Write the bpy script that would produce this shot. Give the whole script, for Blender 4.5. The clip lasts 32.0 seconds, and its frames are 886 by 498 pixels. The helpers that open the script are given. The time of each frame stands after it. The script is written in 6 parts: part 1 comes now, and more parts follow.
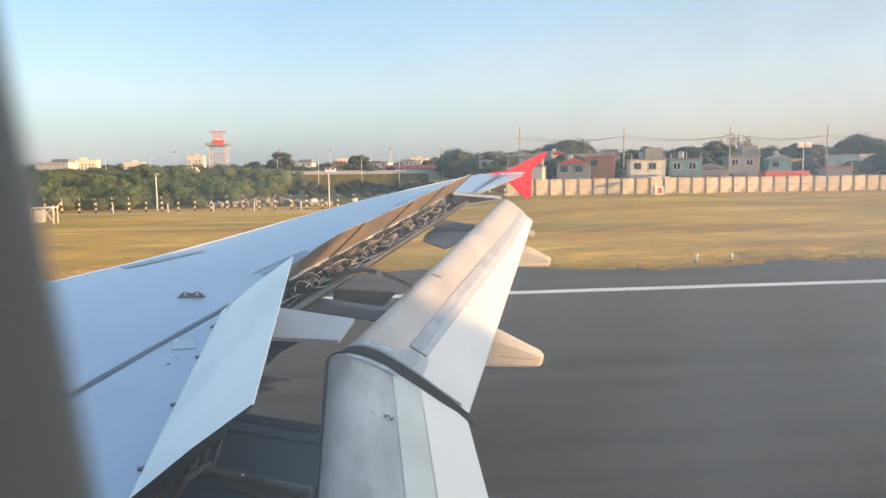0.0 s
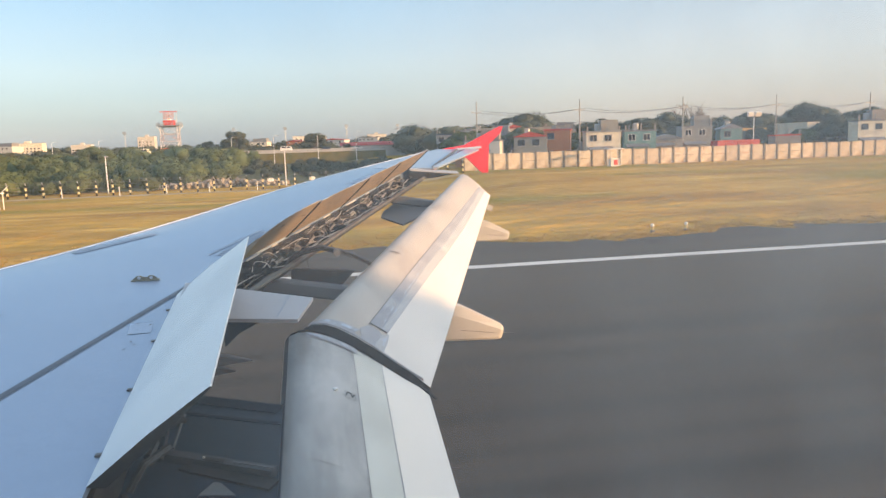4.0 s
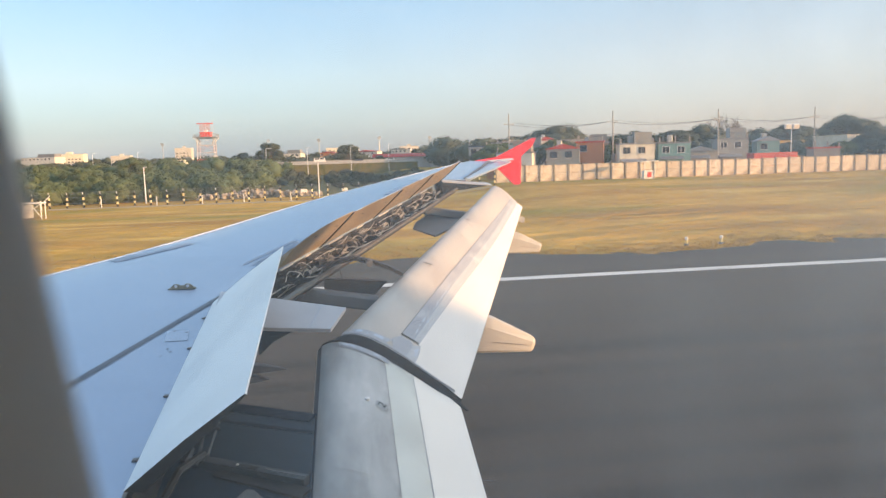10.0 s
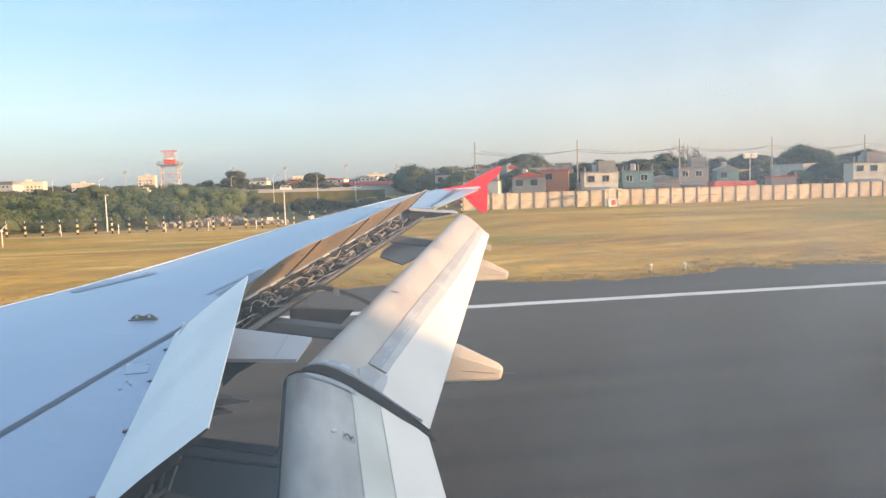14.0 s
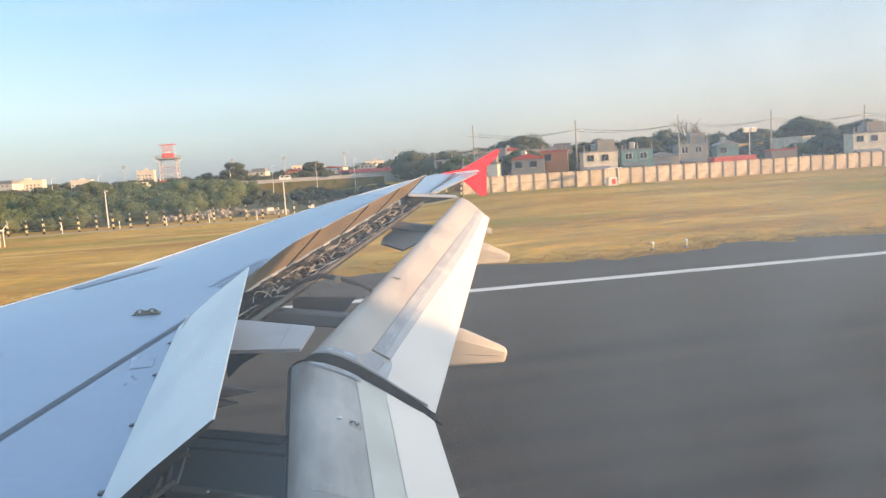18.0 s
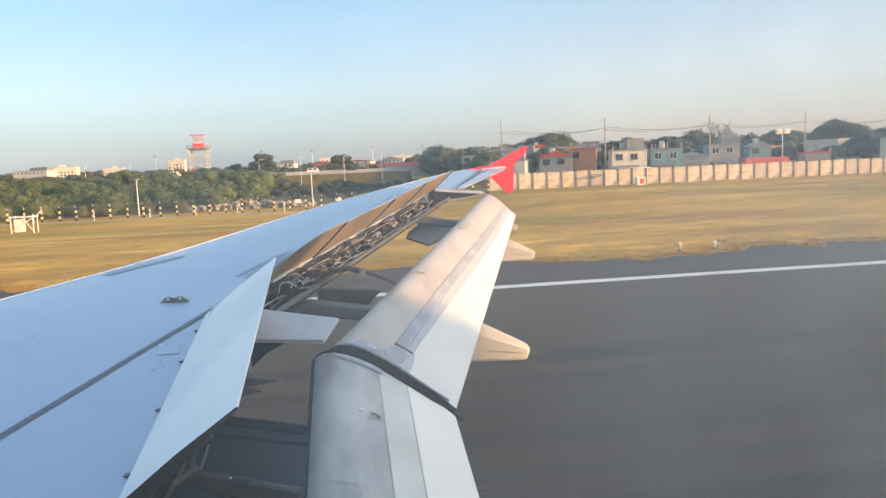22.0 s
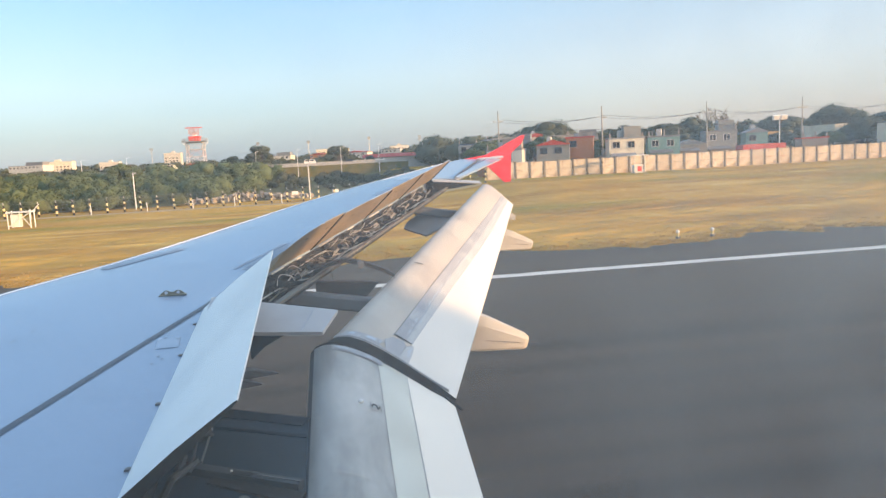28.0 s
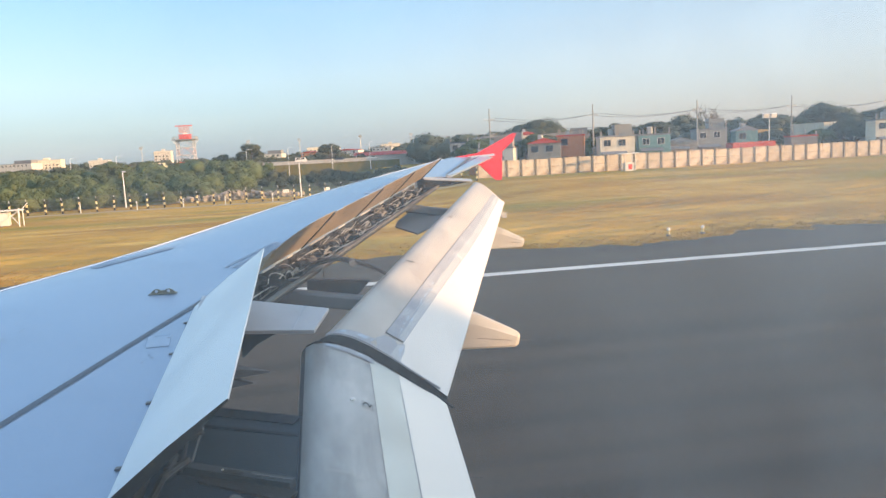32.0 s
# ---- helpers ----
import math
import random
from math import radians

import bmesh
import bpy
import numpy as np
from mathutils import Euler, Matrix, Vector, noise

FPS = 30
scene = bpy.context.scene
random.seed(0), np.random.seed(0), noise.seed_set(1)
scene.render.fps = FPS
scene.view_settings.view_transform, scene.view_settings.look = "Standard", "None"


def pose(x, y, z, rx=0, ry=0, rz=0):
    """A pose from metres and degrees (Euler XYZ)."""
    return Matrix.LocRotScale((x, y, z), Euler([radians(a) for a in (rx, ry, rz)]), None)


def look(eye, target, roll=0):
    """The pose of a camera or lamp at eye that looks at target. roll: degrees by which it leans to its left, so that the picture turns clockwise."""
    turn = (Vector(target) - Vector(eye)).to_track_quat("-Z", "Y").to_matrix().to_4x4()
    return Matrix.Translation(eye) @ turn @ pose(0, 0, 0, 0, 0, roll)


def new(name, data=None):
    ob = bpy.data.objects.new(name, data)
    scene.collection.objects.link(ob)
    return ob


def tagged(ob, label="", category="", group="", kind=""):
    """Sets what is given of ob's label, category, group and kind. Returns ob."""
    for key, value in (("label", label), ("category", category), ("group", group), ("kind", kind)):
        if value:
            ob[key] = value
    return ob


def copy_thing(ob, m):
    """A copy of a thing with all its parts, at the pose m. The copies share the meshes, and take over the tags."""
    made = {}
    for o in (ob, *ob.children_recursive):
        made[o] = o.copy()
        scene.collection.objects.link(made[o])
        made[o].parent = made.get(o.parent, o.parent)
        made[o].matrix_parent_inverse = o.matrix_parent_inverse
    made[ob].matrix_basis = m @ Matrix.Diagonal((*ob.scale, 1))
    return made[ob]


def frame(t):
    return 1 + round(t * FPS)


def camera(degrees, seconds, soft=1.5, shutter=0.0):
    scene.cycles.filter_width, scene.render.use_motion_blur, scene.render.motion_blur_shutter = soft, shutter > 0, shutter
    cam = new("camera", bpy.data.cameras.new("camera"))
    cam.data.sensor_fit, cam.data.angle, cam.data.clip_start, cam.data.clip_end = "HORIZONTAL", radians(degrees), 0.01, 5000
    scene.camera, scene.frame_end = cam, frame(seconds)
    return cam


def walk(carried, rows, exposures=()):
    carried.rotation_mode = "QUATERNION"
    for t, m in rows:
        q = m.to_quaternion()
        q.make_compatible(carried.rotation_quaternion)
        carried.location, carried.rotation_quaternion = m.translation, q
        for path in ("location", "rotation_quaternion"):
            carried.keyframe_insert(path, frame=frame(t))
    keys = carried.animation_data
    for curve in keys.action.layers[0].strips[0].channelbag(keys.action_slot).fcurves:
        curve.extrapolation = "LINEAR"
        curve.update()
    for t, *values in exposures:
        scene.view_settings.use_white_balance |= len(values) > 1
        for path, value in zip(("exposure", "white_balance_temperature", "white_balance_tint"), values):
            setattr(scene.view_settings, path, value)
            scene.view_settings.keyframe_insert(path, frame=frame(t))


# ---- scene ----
cam = camera(62.1, 32.0, soft=1.3)
cam.data.dof.use_dof, cam.data.dof.focus_distance, cam.data.dof.aperture_fstop = True, 5.0, 8.0
# seconds, place, turn; x runs aft along the runway, y out over the wing, z up
PATH = [
    (0, -0.008, 0.007, 4.4, 83.82, 0.66, -6.85),
    (0.5, -0.002, 0.003, 4.4, 83.47, 1.57, -7.67),
    (1, 0.002, -0.002, 4.398, 83.18, 2.08, -8.18),
    (1.5, 0.008, -0.001, 4.399, 83.02, 1.92, -8.82),
    (2, 0, -0.001, 4.397, 82.96, 2.51, -9.28),
    (2.5, 0.008, -0.002, 4.397, 82.75, 2.48, -9.71),
    (3, 0.01, 0.001, 4.396, 82.5, 2.4, -10.07),
    (3.5, 0.009, -0.002, 4.398, 82.13, 2.31, -10.02),
    (4, 0.009, -0.004, 4.397, 81.89, 1.85, -10.13),
    (4.5, 0.009, -0.003, 4.396, 82.18, 1.8, -10.15),
    (6.5, 0.007, -0.004, 4.396, 82.67, 1.18, -9.87),
    (7, 0.008, -0.006, 4.396, 82.57, 1.04, -9.94),
    (7.5, 0.008, -0.008, 4.396, 82.28, 1.34, -9.58),
    (8, 0.007, -0.009, 4.396, 81.91, 1.75, -8.43),
    (8.5, 0.003, -0.008, 4.397, 81.74, 1.83, -6.87),
    (9, -0.001, -0.014, 4.396, 82.12, 1.6, -5.61),
    (9.5, -0.001, -0.005, 4.397, 82.39, 1.65, -5.9),
    (10, -0.001, -0.01, 4.396, 82.87, 1.7, -7.66),
    (10.5, 0.006, -0.002, 4.397, 83.06, 2.06, -10.1),
    (11, 0.007, 0.001, 4.398, 83.46, 2.38, -10.86),
    (11.5, 0.007, 0.001, 4.398, 83.5, 2.28, -10.62),
    (12, 0.008, 0.004, 4.399, 83.49, 1.98, -10.45),
    (12.5, 0.002, -0.002, 4.398, 83.87, 1.36, -10.28),
    (13, -0.002, 0.001, 4.398, 84.29, 1.09, -10.16),
    (13.5, -0.004, 0.002, 4.399, 84.81, 1.25, -10.02),
    (14, 0, 0.003, 4.4, 84.95, 1.63, -10.23),
    (14.5, 0.011, -0.003, 4.398, 84.34, 2.18, -10.97),
    (16.5, 0.012, 0.003, 4.399, 83.32, 3.36, -11.36),
    (17, 0.012, 0.003, 4.4, 83.52, 3.4, -10.93),
    (17.5, 0.012, 0.004, 4.399, 83.73, 3.45, -10.75),
    (18, 0.012, 0.002, 4.399, 83.76, 3.55, -10.29),
    (18.5, 0.012, -0.003, 4.398, 84.42, 3.43, -9.69),
    (19, 0.012, -0, 4.4, 84.6, 3.62, -9.37),
    (19.5, 0.013, -0.002, 4.399, 84.82, 3.5, -9.2),
    (20, 0.013, -0.002, 4.399, 84.56, 3.28, -9.23),
    (20.5, 0.013, 0, 4.399, 84.1, 3.05, -9.28),
    (21, 0.013, -0.002, 4.399, 83.76, 2.86, -9.13),
    (21.5, 0.013, -0.005, 4.4, 83.68, 2.53, -8.64),
    (22, 0.012, -0.008, 4.399, 83.52, 2.36, -8.18),
    (22.5, 0.013, -0.007, 4.4, 83.34, 2.06, -7.96),
    (23, 0.013, -0.006, 4.399, 82.94, 2.33, -8.24),
    (23.5, 0.013, -0.006, 4.399, 82.8, 2.78, -8.66),
    (24, 0.013, -0.007, 4.399, 82.63, 2.65, -8.86),
    (24.5, 0.013, -0.004, 4.4, 82.46, 2.68, -8.93),
    (25, 0.014, -0.007, 4.399, 82.56, 2.76, -8.99),
    (25.5, 0.013, -0.007, 4.398, 82.49, 2.69, -8.94),
    (27.5, 0.014, -0.008, 4.4, 82.64, 2.86, -8.54),
    (28, 0.014, -0.002, 4.401, 82.74, 3.02, -8.41),
    (28.5, 0.014, -0.007, 4.399, 82.9, 2.89, -8.39),
    (29, 0.014, -0.009, 4.4, 82.8, 2.86, -8.5),
    (29.5, 0.014, -0.008, 4.399, 82.77, 2.92, -8.72),
    (30, 0.014, -0.006, 4.4, 82.6, 3.08, -8.98),
    (30.5, 0.015, -0.001, 4.4, 82.54, 2.96, -9.08),
    (31, 0.015, -0.004, 4.401, 82.42, 2.95, -9.06),
    (31.5, 0.015, -0.003, 4.4, 82.41, 2.95, -9.06),
    (32, 0.015, -0.003, 4.4, 82.56, 3.03, -9.08),
]
walk(cam, [(t, pose(x, y, z, rx, ry, rz)) for t, x, y, z, rx, ry, rz in PATH],
     exposures=[(0, 1.05, 6600, 10), (2, 0.95, 6600, 10), (4, 0.98, 6700, 11), (7, 1.06, 6700, 11), (9, 1.03, 6650, 11), (13, 1.10, 6550, 10), (25, 1.06, 6500, 10), (28, 1.10, 6300, 9), (32, 1.08, 6150, 8)])

# ---- light ----
SUN = Vector((0.87, -0.47, 0.150)).normalized()
world = bpy.data.worlds.new("sky")
scene.world = world
world.use_nodes = True
wn = world.node_tree
sky = wn.nodes.new("ShaderNodeTexSky")
sky.sky_type, sky.sun_disc = "NISHITA", False
sky.sun_elevation = math.asin(SUN.z)
sky.sun_rotation = math.atan2(SUN.x, SUN.y)
sky.air_density, sky.dust_density, sky.ozone_density = 1.0, 1.8, 2.6
haze = wn.nodes.new("ShaderNodeMix")
haze.data_type = "RGBA"
haze.inputs["Factor"].default_value = 0.5
way_up, parts_of, layers, bright = (wn.nodes.new("ShaderNode" + k) for k in ("TexCoord", "SeparateXYZ", "ValToRGB", "VectorMath"))
wn.links.new(way_up.outputs["Generated"], parts_of.inputs[0])
wn.links.new(parts_of.outputs["Z"], layers.inputs[0])
bands = layers.color_ramp.elements
bands[0].position, bands[0].color = 0.0, (0.60, 0.66, 0.76, 1)
bands[1].position, bands[1].color = 0.7, (0.50, 0.74, 1.0, 1)
for at, tone in ((0.04, (0.64, 0.73, 0.83, 1)), (0.10, (0.80, 0.92, 1.0, 1)), (0.22, (0.46, 0.74, 1.02, 1))):
    bands.new(at).color = tone
bright.operation = "SCALE"
bright.inputs["Scale"].default_value = 4.0
# towards the sun the low haze is warmer
warm, side, blend = (wn.nodes.new("ShaderNode" + k) for k in ("ValToRGB", "MapRange", "Mix"))
bands = warm.color_ramp.elements
bands[0].position, bands[0].color = 0.0, (0.88, 0.72, 0.66, 1)
bands[1].position, bands[1].color = 0.7, (0.50, 0.74, 1.0, 1)
for at, tone in ((0.05, (0.98, 0.87, 0.83, 1)), (0.11, (1.08, 1.04, 1.03, 1)), (0.22, (0.70, 0.90, 1.06, 1))):
    bands.new(at).color = tone
side.interpolation_type = "SMOOTHSTEP"
side.inputs["From Min"].default_value, side.inputs["From Max"].default_value = -0.15, 0.60
blend.data_type = "RGBA"
wn.links.new(parts_of.outputs["Z"], warm.inputs[0])
wn.links.new(parts_of.outputs["X"], side.inputs["Value"])
wn.links.new(side.outputs[0], blend.inputs["Factor"])
wn.links.new(layers.outputs[0], blend.inputs["A"])
wn.links.new(warm.outputs[0], blend.inputs["B"])
# faint drifting veils of cloud
spread, veil, thin, cloudy = (wn.nodes.new("ShaderNode" + k) for k in ("Mapping", "TexNoise", "MapRange", "Mix"))
spread.inputs["Scale"].default_value = (1.6, 1.6, 16.0)
veil.inputs["Scale"].default_value, veil.inputs["Detail"].default_value = 1.7, 7
thin.inputs["From Min"].default_value, thin.inputs["From Max"].default_value = 0.48, 0.75
thin.inputs["To Max"].default_value = 0.45
cloudy.data_type = "RGBA"
cloudy.inputs["B"].default_value = (0.94, 0.95, 0.97, 1)
wn.links.new(way_up.outputs["Generated"], spread.inputs[0])
wn.links.new(spread.outputs[0], veil.inputs["Vector"])
wn.links.new(veil.outputs["Fac"], thin.inputs["Value"])
wn.links.new(thin.outputs[0], cloudy.inputs["Factor"])
wn.links.new(blend.outputs["Result"], cloudy.inputs["A"])
wn.links.new(cloudy.outputs["Result"], bright.inputs[0])
wn.links.new(bright.outputs[0], haze.inputs["B"])
wn.links.new(sky.outputs[0], haze.inputs["A"])
# the bright warm air round the low sun
towards, near_sun, glow, added = (wn.nodes.new("ShaderNode" + k) for k in ("VectorMath", "MapRange", "VectorMath", "VectorMath"))
towards.operation, glow.operation, added.operation = "DOT_PRODUCT", "SCALE", "ADD"
towards.inputs[1].default_value = SUN
near_sun.interpolation_type = "SMOOTHERSTEP"
near_sun.inputs["From Min"].default_value, near_sun.inputs["From Max"].default_value = 0.25, 1.0
near_sun.inputs["To Max"].default_value = 2.9
glow.inputs[0].default_value = (1.0, 0.76, 0.50)
wn.links.new(way_up.outputs["Generated"], towards.inputs[0])
wn.links.new(towards.outputs["Value"], near_sun.inputs["Value"])
wn.links.new(near_sun.outputs[0], glow.inputs["Scale"])
wn.links.new(haze.outputs["Result"], added.inputs[0])
wn.links.new(glow.outputs[0], added.inputs[1])
wn.links.new(added.outputs[0], wn.nodes["Background"].inputs[0])
wn.nodes["Background"].inputs[1].default_value = 0.15
sun = bpy.data.lights.new("sun", "SUN")
sun.energy, sun.angle, sun.color = 3.5, radians(1.6), (1.0, 0.57, 0.24)
new("sun", sun).matrix_world = look(SUN * 60, (0, 0, 0))


# ---- materials ----
def material(name, base, rough=0.6, metal=0.0, vary=0.12, scale=3.0, fine=40.0, bump=0.0, dirt=None, stretch=(1, 1, 1), each=0.0, spec=0.5, dirt_at=(0.5, 0.7), isle=0.0):
    """A surface with grain at two scales, soft stains and, with each or isle, a change of tone from piece to piece."""
    m = bpy.data.materials.new(name)
    m.use_nodes = True
    t, n = m.node_tree, m.node_tree.nodes
    b = n["Principled BSDF"]
    b.inputs["Roughness"].default_value, b.inputs["Metallic"].default_value = rough, metal
    b.inputs["Specular IOR Level"].default_value = spec
    co = n.new("ShaderNodeTexCoord")
    mp = n.new("ShaderNodeMapping")
    mp.inputs["Scale"].default_value = stretch
    t.links.new(co.outputs["Object"], mp.inputs["Vector"])
    big, small = n.new("ShaderNodeTexNoise"), n.new("ShaderNodeTexNoise")
    for tex, sc in ((big, scale), (small, fine)):
        tex.inputs["Scale"].default_value, tex.inputs["Detail"].default_value = sc, 5
        t.links.new(mp.outputs[0], tex.inputs["Vector"])
    add = n.new("ShaderNodeMath")
    add.operation = "ADD"
    t.links.new(big.outputs["Fac"], add.inputs[0])
    t.links.new(small.outputs["Fac"], add.inputs[1])
    rng = n.new("ShaderNodeMapRange")
    rng.inputs["From Min"].default_value, rng.inputs["From Max"].default_value = 0.6, 1.4
    rng.inputs["To Min"].default_value, rng.inputs["To Max"].default_value = 1 - vary, 1 + vary
    t.links.new(add.outputs[0], rng.inputs["Value"])
    value = rng.outputs[0]
    if each or isle:
        source = n.new("ShaderNodeObjectInfo").outputs["Random"] if each else n.new("ShaderNodeNewGeometry").outputs["Random Per Island"]
        r2 = n.new("ShaderNodeMapRange")
        r2.inputs["To Min"].default_value, r2.inputs["To Max"].default_value = 1 - (each or isle), 1 + (each or isle)
        t.links.new(source, r2.inputs["Value"])
        mul = n.new("ShaderNodeMath")
        mul.operation = "MULTIPLY"
        t.links.new(value, mul.inputs[0])
        t.links.new(r2.outputs[0], mul.inputs[1])
        value = mul.outputs[0]
    hsv = n.new("ShaderNodeHueSaturation")
    t.links.new(value, hsv.inputs["Value"])
    hsv.inputs["Color"].default_value = (*base, 1)
    color = hsv.outputs[0]
    if dirt:
        tex = n.new("ShaderNodeTexNoise")
        tex.inputs["Scale"].default_value, tex.inputs["Detail"].default_value = scale * 0.7 + 0.3, 8
        t.links.new(mp.outputs[0], tex.inputs["Vector"])
        r3 = n.new("ShaderNodeMapRange")
        r3.inputs["From Min"].default_value, r3.inputs["From Max"].default_value = dirt_at
        t.links.new(tex.outputs["Fac"], r3.inputs["Value"])
        mix = n.new("ShaderNodeMix")
        mix.data_type = "RGBA"
        t.links.new(r3.outputs[0], mix.inputs["Factor"])
        t.links.new(color, mix.inputs["A"])
        mix.inputs["B"].default_value = (*dirt, 1)
        color = mix.outputs["Result"]
    t.links.new(color, b.inputs["Base Color"])
    if bump:
        bp = n.new("ShaderNodeBump")
        bp.inputs["Strength"].default_value, bp.inputs["Distance"].default_value = 1.0, bump
        t.links.new(add.outputs[0], bp.inputs["Height"])
        t.links.new(bp.outputs[0], b.inputs["Normal"])
    return m


# grey wing paint with the sky's reflected blue mixed into its base
WING_PAINT = material("sky_tinted_wing_paint", (0.335, 0.425, 0.56), 0.22, 0, 0.06, 0.9, 30, dirt=(0.295, 0.37, 0.48), stretch=(0.8, 1.2, 1), dirt_at=(0.52, 0.85))
# outer flap white, its base tinted with the low sun's warmth
FLAP_PAINT = material("sun_tinted_flap_paint", (0.57, 0.51, 0.44), 0.42, 0, 0.10, 1.6, 25, dirt=(0.42, 0.375, 0.325), stretch=(2.2, 0.7, 1), dirt_at=(0.45, 0.75))
STRIP_PAINT = material("flap_grey_paint", (0.38, 0.39, 0.42), 0.45, 0, 0.14, 4, 45, dirt=(0.52, 0.52, 0.54))
PANEL_WHITE = material("panel_white_paint", (0.86, 0.86, 0.85), 0.35, 0, 0.06, 1.6, 25, dirt=(0.70, 0.71, 0.72))
PRIMER = material("tan_primer", (0.315, 0.245, 0.155), 0.55, 0, 0.14, 1.1, 26, dirt=(0.155, 0.125, 0.088), stretch=(2.2, 0.8, 1.6), dirt_at=(0.48, 0.78))
# near-black base puts the shade of the flap bays into the colour
BAY_DARK = material("shade_dark_metal", (0.028, 0.027, 0.027), 0.55, 0.3, 0.3, 6, 40, dirt=(0.050, 0.044, 0.036))
BAY_METAL = material("pipe_metal", (0.24, 0.20, 0.155), 0.38, 0.35, 0.2, 9, 60, each=0.6, dirt=(0.22, 0.18, 0.14), dirt_at=(0.5, 0.8))
RUBBER = material("black_rubber", (0.034, 0.034, 0.036), 0.85, 0, 0.25, 6, 50, spec=0.15)
SEAM = material("dark_sealant", (0.13, 0.13, 0.135), 0.6, 0, 0.2, 8, 60)
MARKING = material("marking_grey", (0.325, 0.39, 0.485), 0.55, 0, 0.12, 6, 60)
LEADING = material("bare_leading_edge", (0.75, 0.76, 0.78), 0.25, 0.6, 0.05, 3, 30)
RED = material("red_wingtip_paint", (0.80, 0.03, 0.045), 0.35, 0, 0.05, 2, 25)
CABIN = material("cabin_plastic", (0.42, 0.43, 0.43), 0.6, 0, 0.03, 4, 60)
SKIN = material("fuselage_white_paint", (0.75, 0.75, 0.75), 0.35, 0, 0.04, 1, 20)
ASPHALT = material("runway_asphalt", (0.098, 0.081, 0.063), 0.85, 0, 0.14, 0.22, 18, bump=0.004, dirt=(0.066, 0.057, 0.049), stretch=(0.035, 1.3, 1), spec=0.25)
# tyre rubber streaks, plus shade near the airliner darkened into the colour
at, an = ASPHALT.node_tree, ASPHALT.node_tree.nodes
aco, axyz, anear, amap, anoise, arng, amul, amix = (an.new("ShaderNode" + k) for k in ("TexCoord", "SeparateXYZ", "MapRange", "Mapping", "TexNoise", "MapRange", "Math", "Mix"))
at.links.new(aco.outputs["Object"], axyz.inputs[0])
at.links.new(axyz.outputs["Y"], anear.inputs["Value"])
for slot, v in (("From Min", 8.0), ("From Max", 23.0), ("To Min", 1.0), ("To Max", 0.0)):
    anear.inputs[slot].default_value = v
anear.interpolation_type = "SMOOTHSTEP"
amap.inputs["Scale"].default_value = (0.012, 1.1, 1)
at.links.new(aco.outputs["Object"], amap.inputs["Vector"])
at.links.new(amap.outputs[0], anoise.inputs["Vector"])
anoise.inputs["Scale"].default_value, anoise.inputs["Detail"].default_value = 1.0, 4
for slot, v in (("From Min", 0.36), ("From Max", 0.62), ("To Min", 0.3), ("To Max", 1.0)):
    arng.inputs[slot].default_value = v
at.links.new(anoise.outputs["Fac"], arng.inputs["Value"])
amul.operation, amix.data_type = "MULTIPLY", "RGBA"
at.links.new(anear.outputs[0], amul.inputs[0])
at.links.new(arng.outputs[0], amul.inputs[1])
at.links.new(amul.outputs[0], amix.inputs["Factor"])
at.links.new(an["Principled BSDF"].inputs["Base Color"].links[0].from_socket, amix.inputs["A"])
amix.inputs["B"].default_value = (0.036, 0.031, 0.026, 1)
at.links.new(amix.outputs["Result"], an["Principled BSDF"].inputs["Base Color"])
LINE_PAINT = material("runway_line_paint", (0.72, 0.70, 0.66), 0.7, 0, 0.12, 1.5, 20, dirt=(0.45, 0.43, 0.40), stretch=(0.3, 2, 1))
GRASS = bpy.data.materials.new("dry_grass")
GRASS.use_nodes = True
gt, gb = GRASS.node_tree, GRASS.node_tree.nodes["Principled BSDF"]
gb.inputs["Roughness"].default_value, gb.inputs["Specular IOR Level"].default_value = 0.95, 0.1
gco = gt.nodes.new("ShaderNodeTexCoord")


def grass_noise(scale, stretch, low, high, detail=6):
    mp, tex, rng = gt.nodes.new("ShaderNodeMapping"), gt.nodes.new("ShaderNodeTexNoise"), gt.nodes.new("ShaderNodeMapRange")
    mp.inputs["Scale"].default_value = (stretch, 1, 1)
    tex.inputs["Scale"].default_value, tex.inputs["Detail"].default_value = scale, detail
    rng.inputs["From Min"].default_value, rng.inputs["From Max"].default_value = low, high
    gt.links.new(gco.outputs["Object"], mp.inputs["Vector"])
    gt.links.new(mp.outputs[0], tex.inputs["Vector"])
    gt.links.new(tex.outputs["Fac"], rng.inputs["Value"])
    return rng.outputs[0]


def grass_mix(fac, a, b):
    mix = gt.nodes.new("ShaderNodeMix")
    mix.data_type = "RGBA"
    gt.links.new(fac, mix.inputs["Factor"])
    for slot, c in (("A", a), ("B", b)):
        if isinstance(c, tuple):
            mix.inputs[slot].default_value = (*c, 1)
        else:
            gt.links.new(c, mix.inputs[slot])
    return mix.outputs["Result"]


straw = grass_mix(grass_noise(0.8, 0.5, 0.30, 0.70, 9), (0.522, 0.293, 0.059), (0.738, 0.432, 0.090))
brown = grass_mix(grass_noise(0.11, 0.35, 0.44, 0.60, 7), straw, (0.45, 0.240, 0.056))
pale = grass_mix(grass_noise(0.20, 0.30, 0.54, 0.70, 7), brown, (0.756, 0.486, 0.135))
green = grass_mix(grass_noise(0.050, 0.45, 0.50, 0.60, 7), pale, (0.36, 0.265, 0.054))
gt.links.new(grass_mix(grass_noise(1.6, 0.5, 0.54, 0.76, 7), green, (0.243, 0.162, 0.045)), gb.inputs["Base Color"])
